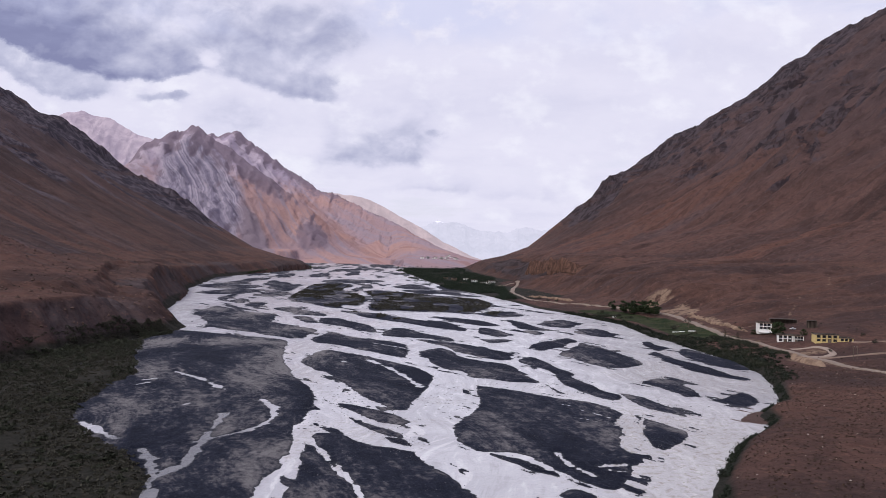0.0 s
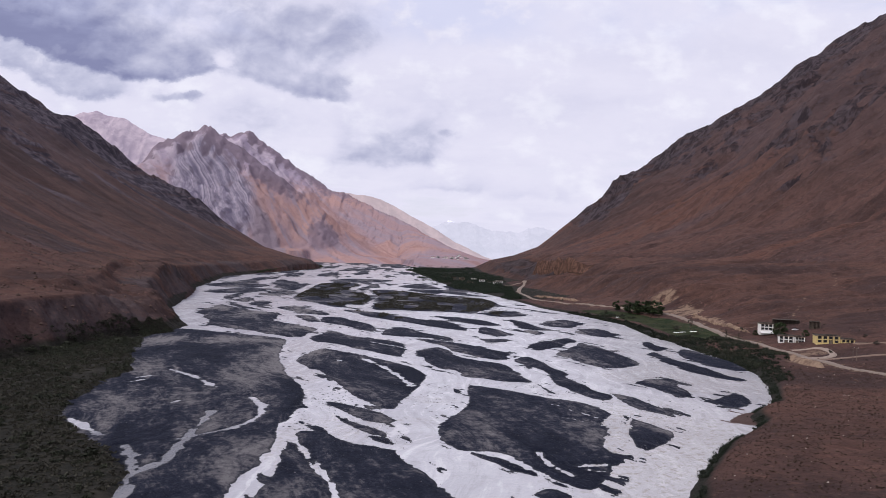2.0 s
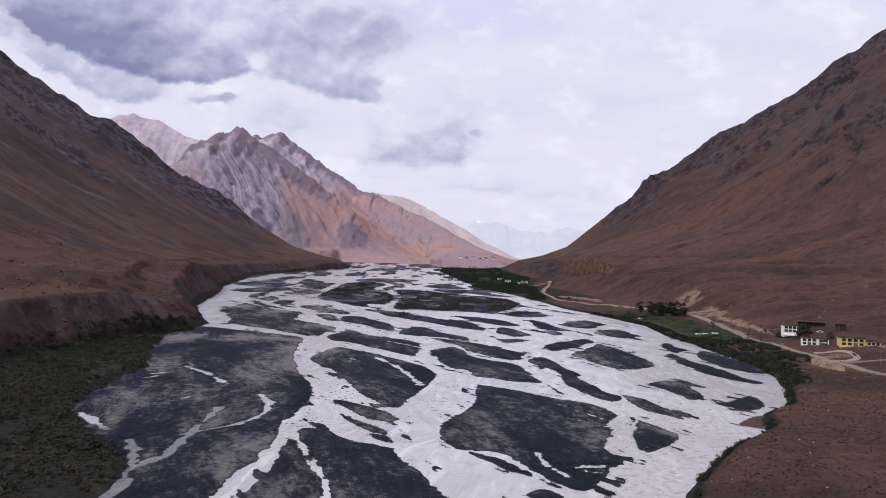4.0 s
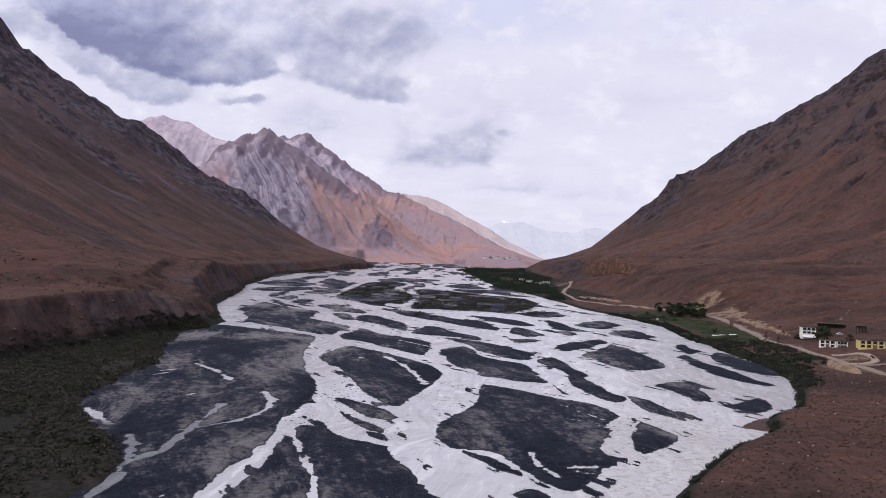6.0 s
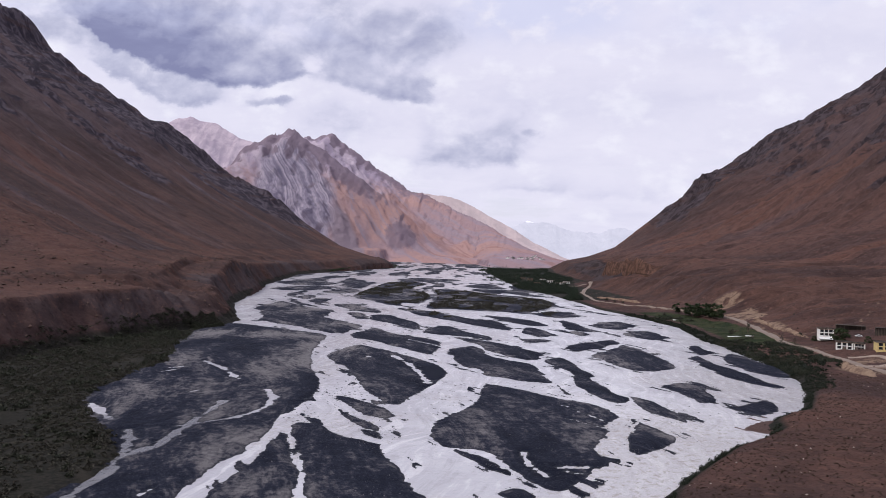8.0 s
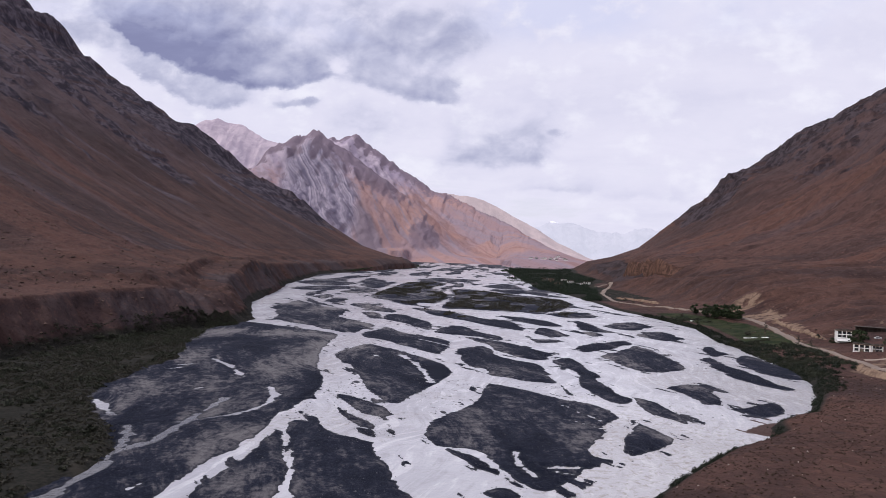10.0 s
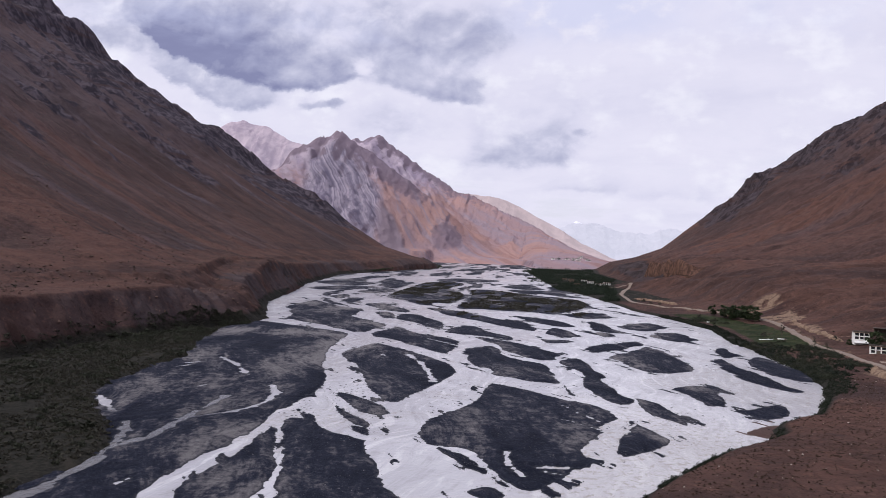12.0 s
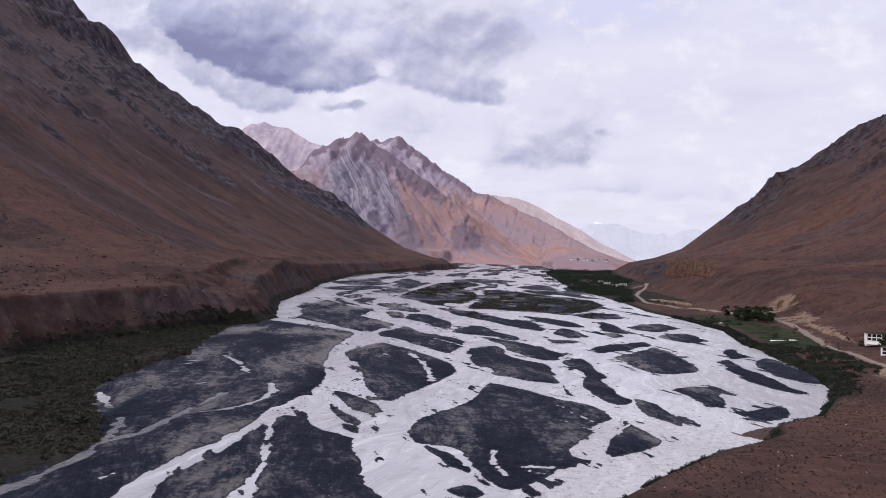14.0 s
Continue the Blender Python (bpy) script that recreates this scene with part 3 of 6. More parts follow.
def land(x, y):
    """Height of the ground; which part of the land it is (0 bed, 1 left, 2 right, 3 middle mountain, 4 left flat); and what covers it."""
    xr, xc, xv = right_bank(y), left_cliff(y), np.maximum(left_flat(y), left_cliff(y))
    wob = fbm(x / 30, y / 30, 4) * 4 + fbm(x / 8, y / 8, 3) * 1.2
    dr, dl = x - xr + wob * smooth(0, 40, np.abs(x - xr) + 12), xc - x + wob * 1.1
    bed = np.full(x.shape, -1.3)
    z, part = bed.copy(), np.zeros(x.shape, int)
    rock, pale, strata, scree, rust = np.zeros(x.shape), np.zeros(x.shape), np.zeros(x.shape), np.zeros(x.shape), np.zeros(x.shape)
    # low scrubby flat under the left cliff
    flat = -1.3 + smooth(-3, 4, xv - x + wob * 0.5) * (2.2 + fbm(x / 25, y / 25, 4) * 0.5)
    m = x < xv + 3
    z, part = np.where(m, flat, z), np.where(m, 4, part)
    # right side
    zr = table(np.maximum(dr, -4), y, RIGHT_D, RIGHT_Y, RIGHT_Z)
    rise = smooth(35, 170, zr)
    bend = fbm(x / 420, y / 420, 2) * 0.9
    gully = ridged(y / 90 + bend, x / 520, 6, 0.58) - 0.62
    ribs = ridged(y / 27 + x / 190 + bend, x / 240, 5, 0.58) - 0.6
    crag = smooth(0.66, 0.76, ridged(x / 110 + 4, y / 150, 4) + 0.10 * fbm(x / 400, y / 400, 2)) * smooth(130, 260, zr)
    zr = zr + rise * (gully * np.clip(zr * 0.46, 0, 125) + ribs * np.clip(zr * 0.09, 2, 20)) + fbm(x / 22, y / 22, 4) * np.clip(dr / 40, 0, 1) * 1.2 + (ridged(x / 30 + y / 90, y / 9, 4, 0.6) - 0.6) * np.clip(dr / 20, 0, 1) * 1.3
    zr = zr + smooth(18, 45, zr) * (1 - smooth(90, 160, zr)) * (fbm(x / 60, y / 60, 5, 0.6) * 4 + (ridged(x / 160, y / 40, 4) - 0.6) * 10)
    zr = zr + smooth(9, 22, zr) * (1 - smooth(150, 260, zr)) * (ridged(x / 40 + y / 70, y / 17, 4, 0.6) - 0.62) * np.clip(zr * 0.16, 2, 9)
    zr = zr + crag * (ridged(x / 40, y / 25, 4) - 0.35) * 10
    # eroded bluffs along the foot
    bluff = smooth(7, 16, zr) * (1 - smooth(36, 48, zr)) * smooth(440, 560, y) * (1 - smooth(1700, 1800, y))
    zr = zr + bluff * ((ridged(y / 11, x / 70, 3) - 0.6) * 10 + (ridged(y / 34, x / 90, 4) - 0.6) * 22 * smooth(900, 1050, y))
    scars = 1.0 * np.exp(-((x - 211) / 8) ** 2) * smooth(440, 470, y) * (1 - smooth(560, 620, y)) + np.exp(-((x - 180) / 10) ** 2 - ((y - 1120) / 34) ** 2)
    pale = pale + scars * smooth(0.0, 0.22, fbm(y / 5 + x / 9, x / 40, 3) + 0.35 * fbm(x / 20, y / 24, 3))
    pale = pale + 1.7 * np.exp(-((x - 210) / 14) ** 4 - ((y - 625) / 44) ** 4) * smooth(0.40, 0.66, ridged(y / 8 + x / 24, x / 80, 3)) * smooth(-0.35, 0.1, fbm(x / 16, y / 16, 3))
    zr = zr - np.clip(scars, 0, 1) * (ridged(y / 7 + x / 12, x / 40, 3) - 0.5) * 4
    yc, zc = right_crest(x)
    zcj = zc + (fbm(x / 80, y * 0 + 3.3, 5, 0.58) * 22 + (ridged(x / 22, y * 0 + 1.1, 3) - 0.6) * 8) * smooth(60, 300, zc)
    zr = shaped(zr, y, yc, zcj, 330, 0.75)
    top = np.exp(-((yc - y) / 230) ** 2) * smooth(90, 240, zc)
    zr = zr + top * ((ridged(x / 42, y / 150, 5, 0.64) - 0.70) * 88 + (ridged(x / 17 + 3, y / 60, 3, 0.6) - 0.85) * 34) * smooth(15, 90, yc - y)
    rock_r = np.clip(crag * 0.6 + bluff * 0.7 * smooth(950, 1050, y) + 1.3 * smooth(0.20, 0.46, np.exp(-((yc - y) / 300) ** 2) * smooth(90, 240, zc) + 0.32 * fbm(x / 70, y / 200, 5, 0.6)), 0, 1)
    m = (x > xr - 12) & (zr > np.maximum(z, -1.28))
    z, part, rock = np.where(m, zr, z), np.where(m, 2, part), np.where(m, rock_r, rock)
    pale = np.where(m, pale, 0)
    # grey scree in gullies, rust on spurs: relief shading put into the colour
    scree_r = smooth(0.0, 0.35, fbm(y / 120 + bend, x / 900 + 3, 4, 0.55) - 0.02 + 0.22 * smooth(250, 600, zr) - 0.9 * gully) * smooth(60, 160, zr)
    rust_r = 0.95 * smooth(-0.02, 0.3, fbm(y / 95 + bend + 2, x / 500, 4, 0.55) + 0.9 * gully) * smooth(30, 60, zr) * (1 - smooth(350, 650, zr)) * 0.85
    scree, rust = np.where(m, scree_r, scree), np.where(m, rust_r, rust)
    # left side
    zl = table(np.maximum(dl, -4), y, LEFT_D, LEFT_Y, LEFT_Z)
    rise = smooth(45, 220, zl)
    bend = fbm(x / 420 + 5, y / 420, 2) * 0.7
    gully = ridged(y / 110 + bend, x / 700, 6, 0.56) - 0.62
    ribs = ridged(y / 30 - x / 260 + bend, x / 300, 5, 0.56) - 0.6
    crag = smooth(0.66, 0.76, ridged(x / 120 + 9, y / 110, 4)) * smooth(210, 330, zl)
    zl = zl + rise * (gully * np.clip(zl * 0.17, 0, 60) + ribs * np.clip(zl * 0.04, 1, 9)) + fbm(x / 20 + 3, y / 20, 4) * np.clip(dl / 40, 0, 1) * 1.2
    zl = zl + smooth(38, 52, zl) * (1 - smooth(90, 150, zl)) * (fbm(x / 70, y / 50, 5, 0.6) * 4)
    zl = zl + crag * (ridged(x / 32, y / 32, 4) - 0.35) * 24
    cliff = np.maximum(smooth(2, 6, zl) * (1 - smooth(21, 25, zl)), 0.8 * smooth(29, 31, zl) * (1 - smooth(34, 36.5, zl)) * (dl < 70))
    zl = zl + cliff * ((ridged(y / 21 + x / 60, x / 60, 4, 0.6) - 0.6) * 11 + (ridged(y / 7 + x / 40, x / 26, 3, 0.6) - 0.6) * 5 + fbm(x / 9, y / 9, 4) * 1.8)
    # a ledge half way up the cliff, and a higher spur over the bend
    zl = zl + 10 * np.exp(-((x + 296) / 34) ** 2 - ((y - 760) / 90) ** 2)
    zl = zl + smooth(20, 28, zl) * (1 - smooth(44, 60, zl)) * (fbm(x / 26, y / 38, 5, 0.6) * 1.3)
    bench = 0.42 * (smooth(22, 26, zl) * (1 - smooth(27, 31, zl)) + smooth(34, 37, zl) * (1 - smooth(40, 60, zl)) * 0.8) * (dl > 15)
    yc, zc = left_crest(x)
    zcj = zc + np.round(fbm(x / 70, y * 0 + 2.2, 2) * 3) * 13 * smooth(560, 720, zc) + (fbm(x / 90, y * 0 + 8.1, 5, 0.55) * 26 + (ridged(x / 21, y * 0 + 6.1, 3) - 0.6) * 6) * smooth(60, 300, zc)
    zl = shaped(zl, y, yc, zcj, 330, 0.75)
    top = np.exp(-((yc - y) / 210) ** 2) * smooth(70, 200, zc)
    zl = zl + top * (ridged(x / 105, y / 90, 5, 0.62) - 0.62) * 66 * smooth(0, 40, yc - y)
    ledges = smooth(0.20, 0.40, fbm(y / 100 + x / 1500 + 4, x / 420, 5, 0.6)) * smooth(110, 240, zl)
    zl = zl + ledges * (ridged(x / 45, y / 18, 4, 0.6) - 0.4) * 12
    rock_l = np.clip(crag * 0.6 + 0.85 * ledges + cliff * 0.30 * smooth(0.0, 0.4, fbm(x / 14, y / 10, 4)) + 1.3 * smooth(0.16, 0.42, np.exp(-((yc - y) / 290) ** 2) * smooth(70, 200, zc) + 0.45 * fbm(x / 160, y / 60, 5, 0.6)), 0, 1)
    m = (dl > -4) & (zl > np.maximum(z, -1.28))
    z, part, rock = np.where(m, zl, z), np.where(m, 1, part), np.where(m, rock_l, rock)
    below = yc - y
    # gullies greyer on this side too, relief put into the colour
    scree_l = smooth(0.0, 0.35, -0.7 * gully + fbm(y / 150 + bend, x / 1500 + 3, 4, 0.55) + 0.30 * smooth(900, 350, below + fbm(x / 300, y / 300, 3) * 250) - 0.04) * smooth(90, 190, zl)
    scree_l = np.maximum(scree_l, 0.6 * smooth(2, 6, zl) * (1 - smooth(23, 28, zl)) * (dl < 60))
    rust_l = np.clip(bench * 1.2 + 0.9 * smooth(0.0, 0.3, fbm(y / 130 + bend + 7, x / 900, 4, 0.55) - 0.02) * smooth(420, 150, zl) * smooth(30, 45, zl), 0, 1)
    scree, rust = np.where(m, scree_l, scree), np.where(m, rust_l, rust)
    lip = np.exp(-((y - 372) / 13) ** 2) * np.exp(-((x + 223) / 3.0) ** 2) * smooth(-0.2, 0.2, fbm(x / 5, y / 5, 3))
    pale = np.where(m, np.clip(lip * 1.6, 0, 1), pale)
    # a gravel mesa before the far mountain
    mesa = 54 * smooth(-900, -840, x) * (1 - smooth(-590, -550, x + wob)) * smooth(2780, 2815, y + wob) * (1 - smooth(2950, 3100, y))
    m = (mesa > z) & (mesa > 3)
    z, part = np.where(m, mesa, z), np.where(m, 3, part)
    # the mountain that closes the reach
    far = y > 1750
    zm = np.full(x.shape, -50.0)
    zm[far], rock_m, strata_m = mid_ridges(x[far], y[far])
    zm = zm + np.where(zm > 30, fbm(x / 90, y / 90, 6, 0.62) * np.clip((zm - 30) * 0.06, 0, 18), 0)
    full_r, full_s = np.zeros(x.shape), np.zeros(x.shape)
    full_r[far], full_s[far] = rock_m, strata_m
    m = zm > z
    z, part, rock, strata = np.where(m, zm, z), np.where(m, 3, part), np.where(m, full_r, rock), np.where(m, full_s, strata)
    scree = np.where(part == 3, np.exp(-((x + 720 + (y - 2800) * 0.5) / 75) ** 2 - ((y - 2800) / 200) ** 2) * 1.2, scree)
    pale = np.maximum(pale, np.exp(-((x - 207) / 13) ** 2 - ((y - 379) / 11) ** 2) * 0.75 * (part == 2))
    pale = np.maximum(pale, np.exp(-((x - 187) / 9) ** 2 - ((y - 351) / 15) ** 2) * 1.1 * (part == 2))
    pale = np.maximum(pale, np.where((part == 4), 0.8 * np.exp(-((y - 352 - (x + 160) * 0.6) / 7) ** 2) * smooth(-195, -180, x) * (1 - smooth(-160, -150, x)) * smooth(-0.1, 0.3, fbm(x / 9, y / 9, 3)), 0))
    # a footpath worn up the stony slope, and the dust of the road
    for line, reach, much in ((FOOTPATH, 1.7, 0.62), (FOOTPATH_FORK, 1.7, 0.62), (ROAD, 6.0, 0.72)):
        worn = np.full(x.shape, 1e9)
        for (ax, ay), (bx, by) in zip(line[:-1], line[1:]):
            k = np.clip(((x - ax) * (bx - ax) + (y - ay) * (by - ay)) / ((bx - ax) ** 2 + (by - ay) ** 2), 0, 1)
            worn = np.minimum(worn, np.hypot(x - ax - k * (bx - ax), y - ay - k * (by - ay)))
        pale = np.maximum(pale, np.where(part == 2, much * np.exp(-(worn / reach) ** 2), 0))
    # plants: scrub on the flats, meadow on the right
    d = x - xr
    green = np.where(part == 4, 0.95, 0.0)
    green = np.maximum(green, np.where((part == 2) & (z < 9), (1 - smooth(2, np.where(y < 370, 9, 16), d)) * 0.9, 0))
    green = np.maximum(green, np.where((part == 2) & (z < 7) & (y > 820), 0.8, 0))
    green = np.maximum(green, np.where((part == 1) & (z < 9), 0.75 * (1 - smooth(4, 9, z)), 0))
    grass = np.where((part == 2) & (z < 7), smooth(430, 452, y) * (1 - smooth(640, 700, y)) * smooth(9, 18, d) * (1 - smooth(40, 48, d)), 0)
    return z, part, {"rock": rock, "pale": np.clip(pale, 0, 1), "strata": strata, "scree": scree, "rust": rust, "green": np.clip(green - grass, 0, 1), "grass": grass}


def height_at(x, y):
    z = land(np.array([float(x)]), np.array([float(y)]))
    return float(z[0][0])


def mesh_object(name, verts, faces, mat, smooth_faces=True):
    me = bpy.data.meshes.new(name)
    verts, faces = np.asarray(verts, dtype=np.float32), np.asarray(faces, dtype=np.int32)
    me.vertices.add(len(verts))
    me.vertices.foreach_set("co", verts.ravel())
    k = faces.shape[1]
    me.loops.add(faces.size)
    me.loops.foreach_set("vertex_index", faces.ravel())
    me.polygons.add(len(faces))
    me.polygons.foreach_set("loop_start", np.arange(len(faces), dtype=np.int32) * k)
    me.polygons.foreach_set("loop_total", np.full(len(faces), k, dtype=np.int32))
    me.polygons.foreach_set("use_smooth", np.full(len(faces), smooth_faces, dtype=bool))
    me.update(calc_edges=True)
    me.materials.append(mat)
    return new(name, me)


def steps(*spans):
    """Grid lines from stretches of (start, end, spacing at its start, at its end)."""
    out = []
    for a, b, s0, s1 in spans:
        v = a
        while v < b - 1e-6:
            out.append(v)
            v += s0 + (s1 - s0) * (v - a) / (b - a)
    return np.array(out + [spans[-1][1]])


gx = steps((-2700, -1900, 60, 16), (-1900, -900, 14, 9), (-900, -310, 9, 3), (-310, -165, 1.7, 1.7), (-165, -60, 2.6, 2.6), (-60, 40, 8, 4), (40, 320, 2.6, 2.8), (320, 900, 3, 9), (900, 1700, 9, 13), (1700, 2300, 30, 60))
gy = steps((-700, 60, 80, 10), (60, 180, 3, 2.6), (180, 520, 2.1, 2.2), (520, 1200, 2.4, 6), (1200, 2500, 6.5, 9), (2500, 4200, 10, 16), (4200, 4700, 40, 60))
X, Y = np.meshgrid(gx, gy)
Z, PART, COVER = land(X, Y)
ny, nx = X.shape
index = np.arange(nx * ny).reshape(ny, nx)
quads = np.stack([index[:-1, :-1], index[:-1, 1:], index[1:, 1:], index[1:, :-1]], axis=-1).reshape(-1, 4)
qz = Z.ravel()[quads].mean(1)
qp = PART.ravel()[quads].max(1)
points = np.stack([X, Y, Z], axis=-1).reshape(-1, 3)


def piece(name, chosen, mat, label, category):
    used, inverse = np.unique(quads[chosen], return_inverse=True)
    ob = mesh_object(name, points[used], inverse.reshape(-1, 4), mat)
    for key, values in COVER.items():
        ob.data.attributes.new(key, "FLOAT", "POINT").data.foreach_set("value", values.ravel()[used].astype(np.float32))
    return tagged(ob, label, category, kind="structure")


is_mid = qp == 3
is_left = (qp == 1) & (qz > 46)
is_right = (qp == 2) & (qz > 56)
piece("ground", ~(is_mid | is_left | is_right), MAT_BANK, "brown earth banks and terraces beside a river bed", "ground")
piece("mountain_left", is_left, MAT_LEFT, "bare reddish-brown mountainside with dark rocky crest", "mountain")
piece("mountain_right", is_right, MAT_RIGHT, "bare red-brown scree slope rising to a rocky ridge", "mountain")
piece("mountain_middle", is_mid, MAT_MID, "pale purple and ochre rocky mountain with jagged peaks", "mountain")

water = mesh_object("water", [(-1000, -700, 0), (420, -700, 0), (420, 4600, 0), (-1000, 4600, 0)], [(0, 1, 2, 3)], MAT_WATER)
tagged(water, "milky silver-grey glacial water of a braided river", "water", kind="structure")

# ---------------------------------------------------------------- gravel bars
def outline(points, n=6):
    """A smooth closed curve through the given corners."""
    p = np.array(points, float)
    a, b, c, d = np.roll(p, 1, 0), p, np.roll(p, -1, 0), np.roll(p, -2, 0)
    t = (np.arange(n) / n)[None, :, None]
    a, b, c, d = a[:, None], b[:, None], c[:, None], d[:, None]
    q = 0.5 * (2 * b + (c - a) * t + (2 * a - 5 * b + 4 * c - d) * t ** 2 + (3 * b - a - 3 * c + d) * t ** 3)
    return q.reshape(-1, 2)


def inside_distance(px, py, poly):
    """Distance from the outline, positive inside."""
    best, inside = np.full(px.shape, 1e9), np.zeros(px.shape, bool)
    for (ax, ay), (bx, by) in zip(poly, np.roll(poly, -1, 0)):
        ex, ey = bx - ax, by - ay
        t = np.clip(((px - ax) * ex + (py - ay) * ey) / (ex * ex + ey * ey + 1e-9), 0, 1)
        best = np.minimum(best, (px - ax - t * ex) ** 2 + (py - ay - t * ey) ** 2)
        cross = (ay > py) != (by > py)
        inside ^= cross & (px < ex * (py - ay) / (ey if abs(ey) > 1e-9 else 1e-9) + ax)
    return np.where(inside, 1, -1) * np.sqrt(best)


def line_distance(px, py, line):
    best = np.full(px.shape, 1e9)
    for (ax, ay), (bx, by) in zip(line[:-1], line[1:]):
        ex, ey = bx - ax, by - ay
        t = np.clip(((px - ax) * ex + (py - ay) * ey) / (ex * ex + ey * ey), 0, 1)
        best = np.minimum(best, np.hypot(px - ax - t * ex, py - ay - t * ey))
    return best


# rills that cut through the bars: half width, then the way
RILLS = [(1.9, [(-75, 232), (-73, 215), (-71, 196), (-69, 178), (-72, 168)]), (1.9, [(-69, 256), (-61, 243), (-58, 230), (-58.5, 220), (-62, 211)]), (1.0, [(-62, 211), (-69, 203), (-74, 196)]), (1.3, [(-124, 278), (-121, 283)]), (1.1, [(-125, 288), (-121, 293)]),
         (1.6, [(-119, 308), (-103, 293), (-87, 272)]), (2.3, [(-115, 217), (-97, 200)]), (1.7, [(-85, 190), (-79, 181), (-74, 170), (-70, 157)]), (3.6, [(-70, 157), (-68, 149), (-67, 138), (-67, 122), (-70, 95)]), (0.9, [(-93, 243), (-92, 247)]), (0.8, [(-56, 150), (-52, 146), (-53, 142)]),
         (2.0, [(-38, 352), (-24, 325), (-10, 285)]), (1.0, [(-42, 418), (-26, 402), (-18, 392)]), (1.0, [(29.5, 194), (30.5, 187), (33, 179), (36, 174)]), (1.5, [(11, 193.5), (16, 190.5), (21.5, 186), (26, 178.5), (29.5, 171)]),
         (1.1, [(40, 182), (42, 183)]), (0.9, [(44, 183), (46, 183.5)]), (1.1, [(41, 179), (44, 178)]), (4.6, [(60, 238), (60, 226), (57.5, 214), (54, 205), (58, 198)]), (1.2, [(68, 240), (62, 222)]), (0.55, [(44, 236), (47.3, 233.7), (51, 230), (56, 226)]), (0.6, [(44, 257), (49, 247), (56, 237)])]
